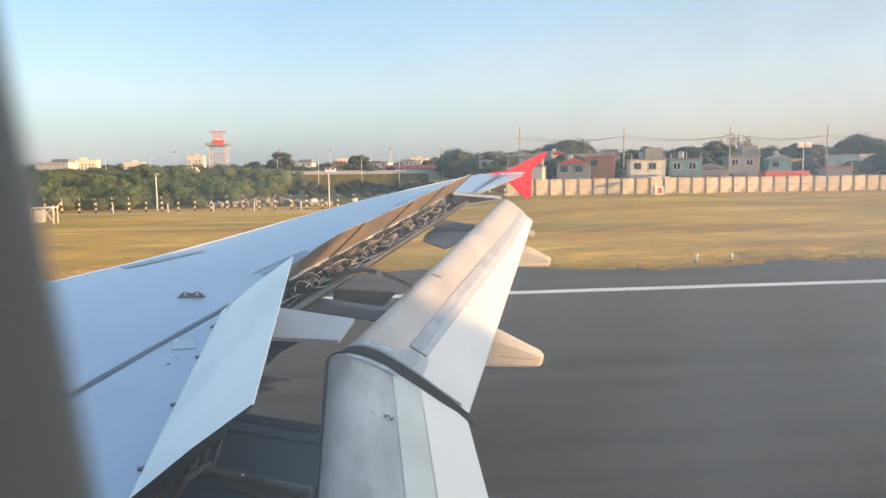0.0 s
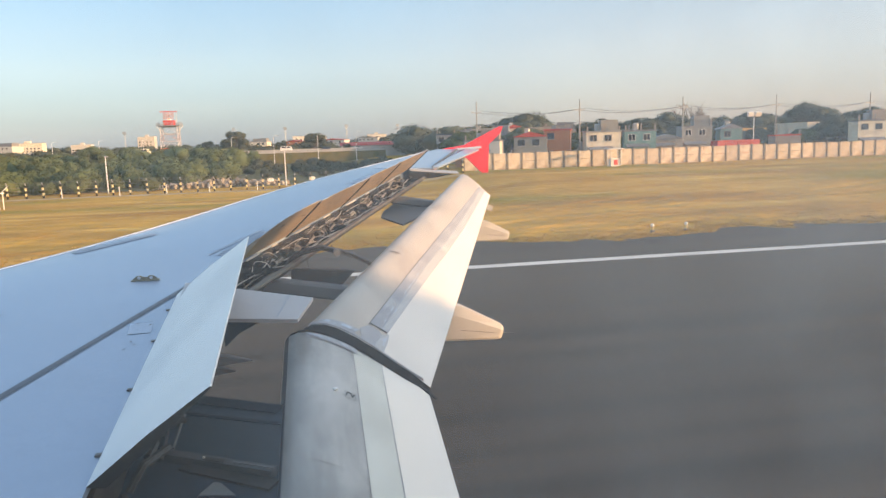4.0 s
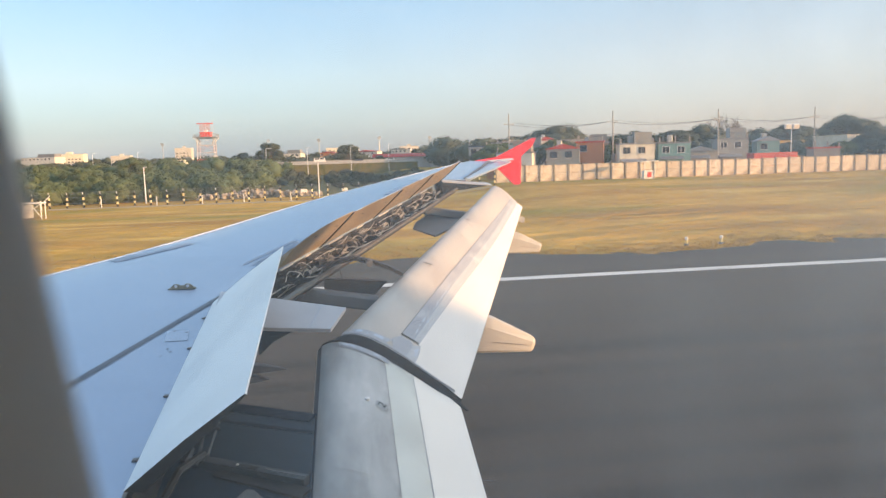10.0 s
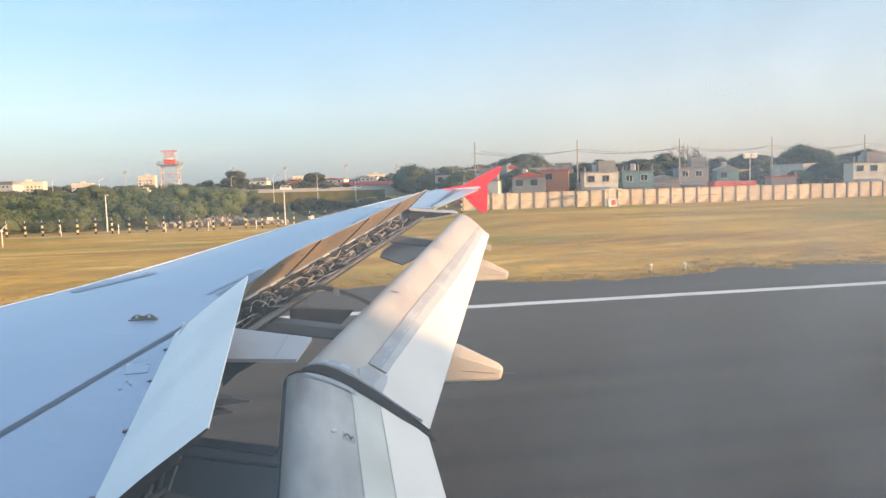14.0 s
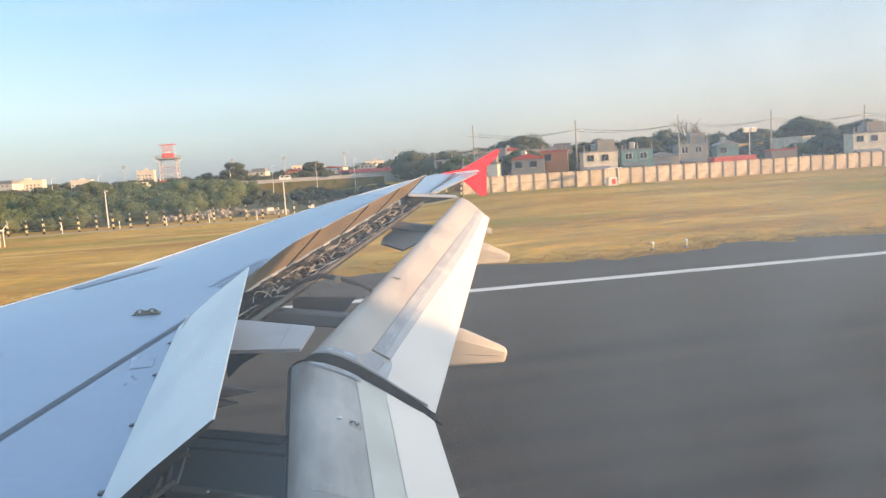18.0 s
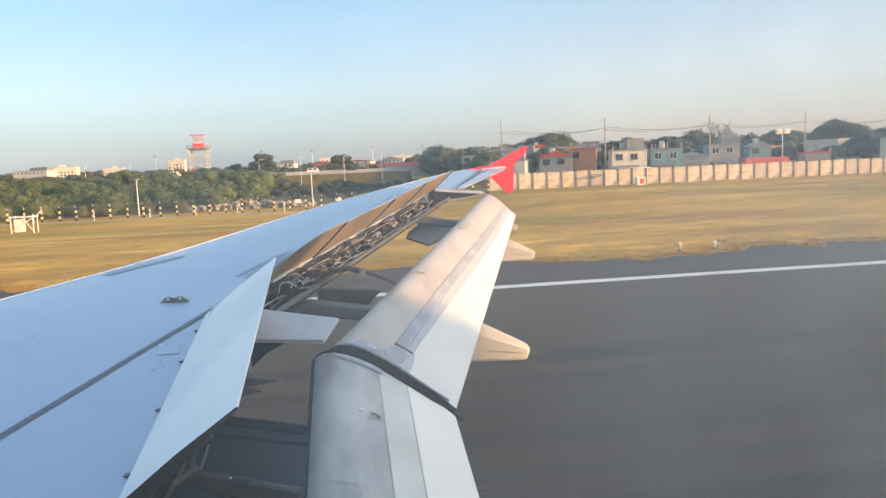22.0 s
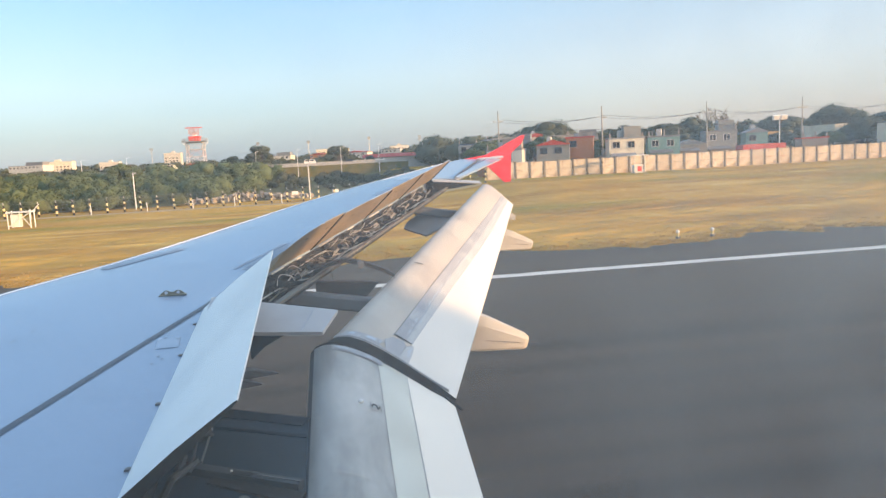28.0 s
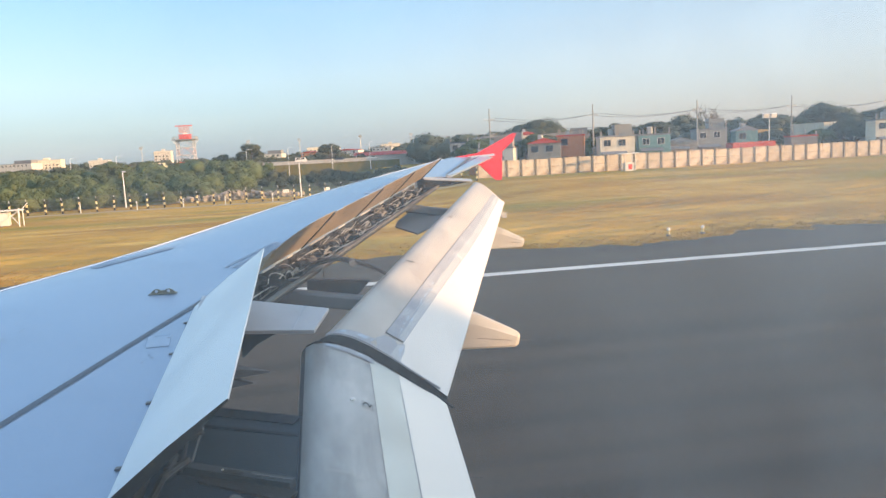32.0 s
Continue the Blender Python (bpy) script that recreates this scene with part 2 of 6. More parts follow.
# the tussocks' relief, which the low sun catches
relief, rough_up = gt.nodes.new("ShaderNodeBump"), gt.nodes.new("ShaderNodeMath")
rough_up.operation = "ADD"
gt.links.new(grass_noise(0.55, 0.45, 0.25, 0.75, 8), rough_up.inputs[0])
gt.links.new(grass_noise(0.09, 0.5, 0.2, 0.8, 4), rough_up.inputs[1])
relief.inputs["Strength"].default_value, relief.inputs["Distance"].default_value = 0.75, 0.55
gt.links.new(rough_up.outputs[0], relief.inputs["Height"])
gt.links.new(relief.outputs[0], gb.inputs["Normal"])
BLADE = material("grass_tuft", (0.40, 0.265, 0.078), 0.9, 0, 0.22, 0.12, 2, isle=0.12, spec=0.1)
SCRUB_GROUND = material("scrub_soil", (0.16, 0.14, 0.06), 0.95, 0, 0.3, 0.03, 0.4, dirt=(0.07, 0.09, 0.03), spec=0.1)
LEAF = material("leaf_green", (0.105, 0.130, 0.058), 0.75, 0, 0.35, 0.06, 0.9, isle=0.18, spec=0.15)
# dark green greyed to carry the distance haze in its colour
LEAF_DARK = material("haze_greyed_leaf", (0.088, 0.098, 0.066), 0.8, 0, 0.3, 0.06, 0.9, isle=0.16, spec=0.12)
BARK = material("bark", (0.17, 0.13, 0.10), 0.9, 0, 0.25, 1.5, 15)
WALL_PANEL = material("cream_concrete_panel", (0.66, 0.55, 0.415), 0.85, 0, 0.16, 0.9, 10, each=0.14, dirt=(0.40, 0.32, 0.24), bump=0.004, dirt_at=(0.48, 0.66))
CONCRETE = material("weathered_concrete", (0.23, 0.20, 0.16), 0.9, 0, 0.2, 1, 12, each=0.1)
POST_YELLOW = material("yellow_band", (0.72, 0.60, 0.30), 0.8, 0, 0.12, 3, 25, each=0.15)
POST_BLACK = material("black_band", (0.03, 0.03, 0.03), 0.8, 0, 0.2, 3, 25)
PIPE_WHITE = material("white_pipe", (0.75, 0.73, 0.68), 0.6, 0, 0.1, 3, 25)
WIRE = material("fence_wire", (0.30, 0.28, 0.25), 0.6, 0.5, 0.1, 3, 25)
STEEL_AIR = material("gear_steel", (0.5, 0.5, 0.5), 0.4, 0.6, 0.1, 3, 30)
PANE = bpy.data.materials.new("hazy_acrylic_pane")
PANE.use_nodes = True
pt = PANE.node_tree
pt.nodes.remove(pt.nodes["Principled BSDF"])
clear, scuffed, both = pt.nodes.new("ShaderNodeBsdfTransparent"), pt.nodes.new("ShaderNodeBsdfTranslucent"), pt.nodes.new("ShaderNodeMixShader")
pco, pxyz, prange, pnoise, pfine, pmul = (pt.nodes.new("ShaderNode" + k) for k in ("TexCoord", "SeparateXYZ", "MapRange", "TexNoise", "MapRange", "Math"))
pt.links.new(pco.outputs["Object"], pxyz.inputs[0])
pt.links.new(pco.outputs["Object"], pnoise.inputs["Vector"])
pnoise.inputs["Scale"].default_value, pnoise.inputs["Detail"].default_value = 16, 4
# glare and distance haze are painted as scuffs, denser aft and higher up
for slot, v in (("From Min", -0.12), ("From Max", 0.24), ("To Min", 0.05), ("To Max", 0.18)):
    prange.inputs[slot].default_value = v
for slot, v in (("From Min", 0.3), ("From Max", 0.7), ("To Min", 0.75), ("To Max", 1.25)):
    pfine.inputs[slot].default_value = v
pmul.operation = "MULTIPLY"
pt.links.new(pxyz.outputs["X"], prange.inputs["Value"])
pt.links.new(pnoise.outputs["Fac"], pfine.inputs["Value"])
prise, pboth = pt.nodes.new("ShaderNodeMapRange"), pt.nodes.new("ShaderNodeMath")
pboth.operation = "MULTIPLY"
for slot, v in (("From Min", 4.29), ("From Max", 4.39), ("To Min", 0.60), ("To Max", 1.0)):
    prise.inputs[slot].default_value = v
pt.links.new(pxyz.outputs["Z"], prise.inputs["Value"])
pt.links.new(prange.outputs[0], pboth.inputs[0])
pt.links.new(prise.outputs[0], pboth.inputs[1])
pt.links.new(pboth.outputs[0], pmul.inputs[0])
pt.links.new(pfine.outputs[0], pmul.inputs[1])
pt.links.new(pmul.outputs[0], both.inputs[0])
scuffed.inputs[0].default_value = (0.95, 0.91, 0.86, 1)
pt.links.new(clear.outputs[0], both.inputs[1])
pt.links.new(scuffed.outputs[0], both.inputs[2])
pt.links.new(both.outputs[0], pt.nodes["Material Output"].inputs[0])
# the bay's shade and blue skylight are put into these dark base colours
NAVY = material("blue_shade_metal", (0.019, 0.037, 0.060), 0.5, 0.1, 0.25, 5, 40, dirt=(0.014, 0.026, 0.042), spec=0.2)
NAVY_BLACK = material("deep_blue_shade_metal", (0.006, 0.014, 0.028), 0.55, 0.1, 0.25, 5, 40, spec=0.15)
NAVY_FLAT = material("flat_blue_shade_panel", (0.016, 0.031, 0.047), 0.45, 0, 0.08, 5, 40, spec=0.15)
FAINT_PATCH = material("faint_patch_paint", (0.40, 0.485, 0.61), 0.35, 0, 0.08, 5, 40, dirt=(0.34, 0.43, 0.56))
PALE_PATCH = material("pale_patch_paint", (0.50, 0.57, 0.67), 0.4, 0, 0.05, 2, 30)
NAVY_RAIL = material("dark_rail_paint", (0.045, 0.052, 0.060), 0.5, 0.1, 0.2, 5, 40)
COVER_GREY = material("cover_grey_paint", (0.12, 0.13, 0.14), 0.5, 0, 0.1, 3, 30)
SEAL_GREY = material("seal_strip_grey", (0.10, 0.12, 0.15), 0.55, 0, 0.1, 6, 60)
GREY_WHITE = material("worn_grey_white_paint", (0.50, 0.51, 0.53), 0.45, 0, 0.14, 4, 45, dirt=(0.62, 0.61, 0.60))
FAIRING_PAINT = material("fairing_grey_white_paint", (0.56, 0.53, 0.48), 0.42, 0, 0.08, 2.5, 30, dirt=(0.44, 0.42, 0.38), stretch=(0.6, 2, 2))
STAIN = material("oil_stained_paint", (0.50, 0.47, 0.43), 0.5, 0, 0.15, 6, 40)
INNER_PAINT = material("grimy_flap_paint", (0.51, 0.505, 0.485), 0.38, 0, 0.15, 2.2, 25, dirt=(0.27, 0.268, 0.255), stretch=(2.4, 0.7, 1), dirt_at=(0.38, 0.66))
INNER_PANEL = material("pale_blue_grey_paint", (0.68, 0.70, 0.645), 0.38, 0, 0.10, 2.4, 25, dirt=(0.52, 0.53, 0.48), stretch=(2.0, 0.8, 1), dirt_at=(0.42, 0.74))
SHROUD = material("shroud_grey_paint", (0.52, 0.51, 0.52), 0.4, 0, 0.06, 3, 30, dirt=(0.44, 0.43, 0.44))
ROD = material("bright_rod_metal", (0.62, 0.57, 0.50), 0.35, 0.3, 0.1, 9, 60, each=0.35)
LUG = material("olive_lug_paint", (0.20, 0.20, 0.16), 0.5, 0.2, 0.15, 8, 50)
# both trailing whites hold some warm light in their base colour
TRAIL_PAINT = material("warm_tinted_trailing_paint", (0.86, 0.82, 0.76), 0.38, 0, 0.06, 1.8, 25, dirt=(0.74, 0.71, 0.66), stretch=(1.4, 0.8, 1), dirt_at=(0.48, 0.76))
INNER_TRAIL = material("worn_warm_tinted_white_paint", (0.92, 0.88, 0.81), 0.38, 0, 0.05, 1.8, 25, dirt=(0.80, 0.77, 0.72), stretch=(1.4, 0.8, 1), dirt_at=(0.48, 0.76))
TRACK = material("worn_track_paint", (0.165, 0.152, 0.135), 0.6, 0, 0.2, 5, 40, dirt=(0.06, 0.05, 0.042))


# ---- building kit ----
def link(name, bm, mat, parent=None, smooth=False):
    """Turns a bmesh into ONE object under parent."""
    me = bpy.data.meshes.new(name)
    bmesh.ops.recalc_face_normals(bm, faces=bm.faces)
    bm.to_mesh(me)
    bm.free()
    for m in mat if isinstance(mat, (list, tuple)) else [mat]:
        me.materials.append(m)
    if smooth:
        for p in me.polygons:
            p.use_smooth = True
        me.set_sharp_from_angle(angle=radians(38))
    ob = new(name, me)
    ob.parent = parent
    return ob


def part(name, bm, mat, parent, label="", smooth=False):
    return tagged(link(name, bm, mat, parent, smooth), label)


def share(name, ob, parent, m):
    """One more object on the mesh of ob, at the pose m under parent."""
    o = new(name, ob.data)
    o.parent = parent
    o.matrix_basis = m
    return o


def thing(name, place, label, category, group="", kind=""):
    ob = new(name)
    ob.matrix_basis = place if isinstance(place, Matrix) else Matrix.Translation(place)
    return tagged(ob, label, category, group, kind)


def box(bm, centre, size, turn=None, bevel=0.0):
    m = Matrix.Translation(centre) @ (turn or Matrix()) @ Matrix.Diagonal((*size, 1))
    made = bmesh.ops.create_cube(bm, size=1, matrix=m)
    if bevel:
        edges = list({e for v in made["verts"] for e in v.link_edges})
        bmesh.ops.bevel(bm, geom=edges, offset=bevel, segments=1, affect="EDGES")
    return bm


def loft(bm, rings, close=True, caps=True):
    """Skins a row of rings of equal count."""
    rows = [[bm.verts.new(p) for p in ring] for ring in rings]
    n = len(rows[0])
    for a, b in zip(rows, rows[1:]):
        for i in range(n if close else n - 1):
            j = (i + 1) % n
            bm.faces.new((a[i], a[j], b[j], b[i]))
    if caps:
        bm.faces.new(rows[0][::-1])
        bm.faces.new(rows[-1])
    return bm


def tube(bm, points, r, sides=6, r2=None):
    """A round bar along points."""
    points = [Vector(p) for p in points]
    rings = []
    for i, p in enumerate(points):
        way = (points[min(i + 1, len(points) - 1)] - points[max(i - 1, 0)]).normalized()
        side = way.cross(Vector((0.13, 0.21, 0.97))).normalized()
        up = way.cross(side)
        k = r if r2 is None else r + (r2 - r) * i / (len(points) - 1)
        rings.append([p + (side * math.cos(a) + up * math.sin(a)) * k for a in (math.tau * j / sides for j in range(sides))])
    return loft(bm, rings)


def slab(bm, corners, thick):
    """A plate of that thickness below four or more corners."""
    corners = [Vector(c) for c in corners]
    n = (corners[1] - corners[0]).cross(corners[-1] - corners[0]).normalized()
    return loft(bm, [corners, [c - n * thick for c in corners]])


B = bmesh.new


# ---- the airliner ----
air = thing("airliner", (0, 0, 0), "white airliner with raised spoilers, lowered flaps and a red wingtip", "aircraft")


def top_z(y):
    """Height of the wing's upper skin along the spoiler hinges."""
    return 3.45 + 0.0835 * (y - 5.65)


def lead_x(y):
    """Leading edge along the span."""
    return float(np.interp(y, (0, 5.5, 6.2, 7.0, 7.65, 8.3, 9.5, 11, 12, 13, 15, 15.5), (-6.15, -2.87, -2.46, -1.95, -1.60, -1.28, -0.72, 0.02, 0.58, 1.17, 2.38, 2.67)))


def hinge_x(y):
    return -0.77 + 0.364 * (y - 5.96)


def inner_x(y):
    """Hinge line of the spoiler next to the fuselage."""
    return -0.86 - 0.039 * (y - 2.73)


# upper skin and nose of the wing: section from the spoiler hinge forward, over the crest, round the nose and back below
def wing_ring(y, rear, blunt=0.42):
    lx, zt = lead_x(y), top_z(y)
    zc = zt + 0.022
    k = min(1.0, 0.45 + 0.55 * (15.5 - y) / 10)
    pts = [(rear, zt), (rear - 0.33 * (rear - lx), zt + 0.022), (rear - 0.67 * (rear - lx), zt + 0.028), (lx, zc), (lx - 0.12 * k, zc - 0.012 * k), (lx - 0.28 * k, zc - 0.06 * k),
           (lx - 0.42 * k, zc - 0.16 * k), (lx - 0.46 * k, zc - 0.26 * k), (lx - 0.38 * k, zc - 0.36 * k), (lx, zc - 0.48 * k), (rear - 0.4 * (rear - lx), zt - 0.50 * k), (rear, zt - blunt * k)]
    return [Vector((x, y, z)) for x, z in pts]


def rear_edge(y):
    if y < 5.30:
        return inner_x(y)
    if y < 12.25:
        return hinge_x(y)
    return 1.52 + (y - 12.25) * 0.36


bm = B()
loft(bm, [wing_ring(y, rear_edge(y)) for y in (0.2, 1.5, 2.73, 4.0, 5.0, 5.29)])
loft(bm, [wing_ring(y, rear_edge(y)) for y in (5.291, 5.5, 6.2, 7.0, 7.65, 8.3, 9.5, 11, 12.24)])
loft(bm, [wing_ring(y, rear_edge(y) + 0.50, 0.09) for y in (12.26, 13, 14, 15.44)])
wing = part("wing", bm, WING_PAINT, air, "pale grey wing skin with sky blue painted in", smooth=True)
# added dark sheet: paints the wing end's shaded face
bm = B()
loft(bm, [[Vector((p.x, y, p.z - 0.012)) for p in wing_ring(12.26, rear_edge(12.26) + 0.50, 0.09)] for y in (12.235, 12.257)])
part("end_shade", bm, BAY_DARK, wing, "dark sheet for the shaded wing end by the aileron")
bm = B()
tube(bm, [(lead_x(y) - 0.10, y, top_z(y) + 0.014) for y in (0.4, 4, 5.5, 6.2, 7.0, 7.65, 8.3, 9.5, 11, 12, 13, 15.3)], 0.010, 8)
part("leading_edge_strip", bm, LEADING, wing, "bare bright metal strip", smooth=True)


def on_wing(x, y, lift=0.0):
    """A place on the upper skin."""
    rear, lx = rear_edge(y), lead_x(y)
    return Vector((x, y, top_z(y) + float(np.interp((rear - x) / (rear - lx), (0, 0.33, 0.67, 1), (0, 0.022, 0.028, 0.022))) + lift + 0.002))


def stripe(name, a, b, width, mat, label, lift=0.003, steps=8):
    """A flat painted or sealed stripe on the upper skin from a to b."""
    bm = B()
    a, b = Vector(a), Vector(b)
    side = Vector((b.y - a.y, a.x - b.x)).normalized() * width / 2
    rows = []
    for i in range(steps + 1):
        p = a.lerp(b, i / steps)
        rows.append([on_wing(p.x + side.x, p.y + side.y, lift), on_wing(p.x - side.x, p.y - side.y, lift)])
    loft(bm, rows, close=False, caps=False)
    return part(name, bm, mat, wing, label)


stripe("seal_strip", (-1.992, 1.9), (-0.762, 6.0), 0.045, SEAL_GREY, "dark grey sealing strip")
stripe("walkway_marking", (-2.05, 6.75), (-1.52, 7.45), 0.11, MARKING, "grey painted walkway marking")
stripe("walkway_marking", (-0.889, 6.432), (-0.51, 7.44), 0.028, MARKING, "hatched grey walkway marking")
stripe("walkway_marking", (-0.829, 6.409), (-0.485, 7.399), 0.012, MARKING, "hatched grey walkway marking")
stripe("walkway_marking", (-0.717, 6.366), (-0.44, 7.324), 0.012, MARKING, "hatched grey walkway marking")
for k in range(16):
    f = (k + 0.5) / 16
    a, b = Vector((-0.829, 6.409)).lerp(Vector((-0.485, 7.399)), f), Vector((-0.717, 6.366)).lerp(Vector((-0.44, 7.324)), f)
    stripe("walkway_marking", a, a.lerp(b, 0.85), 0.04, MARKING, "hatched grey walkway marking", 0.003, 2)
stripe("walkway_marking", (0.6, 10.6), (0.95, 11.4), 0.14, MARKING, "grey painted walkway marking")
stripe("patch_plate", (-1.04, 4.45), (-1.065, 4.65), 0.13, FAINT_PATCH, "small pale patch plate", 0.002)
for x, y in ((-1.06, 4.30), (-1.03, 4.25), (-1.07, 4.18), (-1.01, 4.60), (-1.09, 4.63)):
    stripe("paint_chip", (x, y), (x + 0.008, y + 0.014), 0.012, SEAM, "small dark chip", 0.003, 2)

# two short dark scratches
for a, b in (((-2.024, 4.748), (-2.01, 4.811)), ((-1.97, 4.916), (-1.962, 4.985))):
    stripe("paint_chip", a, b, 0.006, SEAM, "short dark scratch", 0.003, 2)

# the lug on the wing: a low plate with two eyes
hook = on_wing(-1.25, 5.68)
bm = B()
box(bm, hook + Vector((0, 0, 0.004)), (0.20, 0.06, 0.008), bevel=0.003)
lug = part("rope_lug", bm, LUG, wing, "small olive lug with two eyes")
bm = B()
outline = ((-0.092, 0.006), (-0.066, 0.030), (-0.052, 0.038), (-0.030, 0.038), (-0.014, 0.026), (0.014, 0.026), (0.030, 0.038), (0.052, 0.038), (0.066, 0.030), (0.092, 0.006))
loft(bm, [[hook + Vector((x, y, z)) for x, z in outline] for y in (-0.007, 0.007)])
part("eye_plate", bm, LUG, lug)
for dx in (-0.043, 0.043):
    bm = B()
    tube(bm, [hook + Vector((dx, y, 0.022)) for y in (-0.0105, 0.0105)], 0.012, 12)
    part("eye", bm, PALE_PATCH, lug, "pale bushing in the eye")


# spoilers: hinged at the skin, raised by 37 degrees; round: the inboard end runs in a curve to the full chord
def spoiler(y0, y1, hx, chord, lift, label, grow=0.0, round=False):
    near = y0 < 4
    a, b = Vector((hx(y0), y0, top_z(y0) + 0.006)), Vector((hx(y1), y1, top_z(y1) + 0.006))
    along = (b - a).normalized()
    aft = along.cross(Vector((0, 0, 1))).normalized()
    up = aft.cross(along) * -1
    if up.z < 0:
        up = -up
    way = aft * math.cos(radians(lift)) + up * math.sin(radians(lift))
    n = (up * math.cos(radians(lift)) - aft * math.sin(radians(lift)))
    bm = B()
    rings = []
    ends = ((0.0, 0.56), (0.05, 0.74), (0.12, 0.86), (0.22, 0.95), (0.34, 1.0)) if round else ((0.0, 1.0), (0.12, 1.0))
    for s, k in (*ends, (0.5, 1.0), (0.88, 1.0), (1.0, 1.0)):
        p, c = a.lerp(b, s), (chord + grow * s) * k
        th = 0.05
        rings.append([p, p + way * c * 0.5 + n * 0.008, p + way * c, p + way * c - n * 0.008, p + way * c * 0.5 - n * th * 0.7, p + way * 0.05 - n * th])
    loft(bm, rings)
    bm.normal_update()
    # near panel's underside takes the bays' painted shade, the others tan primer
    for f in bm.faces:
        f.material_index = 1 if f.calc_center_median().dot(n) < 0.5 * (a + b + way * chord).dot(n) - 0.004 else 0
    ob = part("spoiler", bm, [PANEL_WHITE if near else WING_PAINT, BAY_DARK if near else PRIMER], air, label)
    # stiffening ribs below the near panel; a dark end seal, a bright hinge rod and small drain slots below the outer ones
    for i in range(3 if near else 0):
        bm = B()
        p = a.lerp(b, 0.2 + 0.3 * i)
        tube(bm, [p + way * 0.1 - n * 0.05, p + way * chord * 0.75 - n * 0.022], 0.009)
        part("rib", bm, BAY_DARK, ob)
    if not near:
        bm = B()
        tube(bm, [b - along * 0.012 + way * 0.03 - n * 0.052, b - along * 0.012 + way * chord * 0.5 - n * 0.036, b - along * 0.012 + way * chord * 0.98 - n * 0.012], 0.012, 6)
        part("end_seal", bm, RUBBER, ob, "dark rubber end seal")
        for f0, f1 in ((0.10, 0.34), (0.62, 0.74)) if y0 < 9 else ((0.30, 0.52),):
            bm = B()
            tube(bm, [a.lerp(b, f) + way * 0.03 - n * 0.066 for f in (f0, f1)], 0.008, 6)
            part("hinge_rod", bm, ROD, ob, "bright hinge rod", smooth=True)
        for f in (0.30, 0.78):
            bm = B()
            q = a.lerp(b, f) + way * chord * 0.72 - n * 0.027
            slab(bm, [q - along * 0.03, q + along * 0.03, q + along * 0.03 + way * 0.009, q - along * 0.03 + way * 0.009], 0.004)
            part("drain_slot", bm, BAY_DARK, ob)
    return ob


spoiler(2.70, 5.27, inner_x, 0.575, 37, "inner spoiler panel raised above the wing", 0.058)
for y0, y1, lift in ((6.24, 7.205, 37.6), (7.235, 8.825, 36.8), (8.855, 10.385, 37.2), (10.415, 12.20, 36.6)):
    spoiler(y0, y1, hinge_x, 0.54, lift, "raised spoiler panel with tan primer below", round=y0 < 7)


# flaps: one section swept along the span, lowered by about 31 degrees
def flap_point(nose, tail, s, h):
    """s along the chord, h above it in chord lengths."""
    way = tail - nose
    up = Vector((-way.z, 0, way.x))
    if up.z < 0:
        up = -up
    return nose + way * s + up * h


TOP = [(0.0, 0.0), (0.012, 0.045), (0.05, 0.085), (0.12, 0.115), (0.22, 0.128), (0.36, 0.122), (0.52, 0.098), (0.66, 0.068), (0.82, 0.034), (1.0, 0.004)]
LOW = [(1.0, -0.004), (0.75, -0.015), (0.5, -0.04), (0.25, -0.07), (0.08, -0.065), (0.02, -0.035)]


def top_h(s):
    for (a, b), (c, d) in zip(TOP, TOP[1:]):
        if s <= c:
            return b + (d - b) * (s - a) / (c - a)
    return 0.004


class Flap:
    def __init__(self, y0, n0, t0, y1, n1, t1):
        self.y0, self.y1 = y0, y1
        self.n = Vector((n0[0], y0, n0[1])), Vector((n1[0], y1, n1[1]))
        self.t = Vector((t0[0], y0, t0[1])), Vector((t1[0], y1, t1[1]))

    def at(self, f, s, lift=0.0, h=None):
        n, t = self.n[0].lerp(self.n[1], f), self.t[0].lerp(self.t[1], f)
        p = flap_point(n, t, s, top_h(s) if h is None else h)
        return p + Vector((0.35, -0.08, 0.93)).normalized() * lift

    def body(self, label):
        bm = B()
        tip = (0.045, 0.045) if self.y0 > 3 else (0.018, 0.0)
        loft(bm, [[self.at(f + (tip[0] - tip[1] * s if f == 1 else 0), s, 0, h) for s, h in TOP + LOW] for f in [i / 8 for i in range(9)]])
        return part("flap", bm, FLAP_PAINT if self.y0 > 3 else INNER_PAINT, air, label, smooth=True)

    def band(self, name, owner, f0, f1, s0, s1, mat, label="", lift=0.004, g0=None, g1=None):
        """A sheet on the flap's top between two chord lines, numbers or functions of the span; g0 and g1 shift its far end."""
        bm = B()
        rows = []
        steps = 16 if callable(s0) else 8
        for i in range(steps + 1):
            k = i / steps
            f = f0 + (f1 - f0) * k
            if callable(s0):
                a, b = s0(f), s1(f)
            else:
                a = s0 + ((s0 if g0 is None else g0) - s0) * k
                b = s1 + ((s1 if g1 is None else g1) - s1) * k
            rows.append([self.at(f, a + (b - a) * j / 4, lift) for j in range(5)])
        loft(bm, rows, close=False, caps=False)
        return part(name, bm, mat, owner, label, smooth=True)


outer = Flap(4.93, (-0.155, 3.13), (0.745, 2.70), 11.75, (2.31, 3.83), (2.87, 3.54))
inner = Flap(0.6, (-0.21, 2.75), (0.55, 2.31), 4.80, (-0.23, 3.125), (0.72, 2.685))
fo = outer.body("lowered outer flap, white paint tinted for low sun")
fi = inner.body("lowered inner flap with grimy white paint")


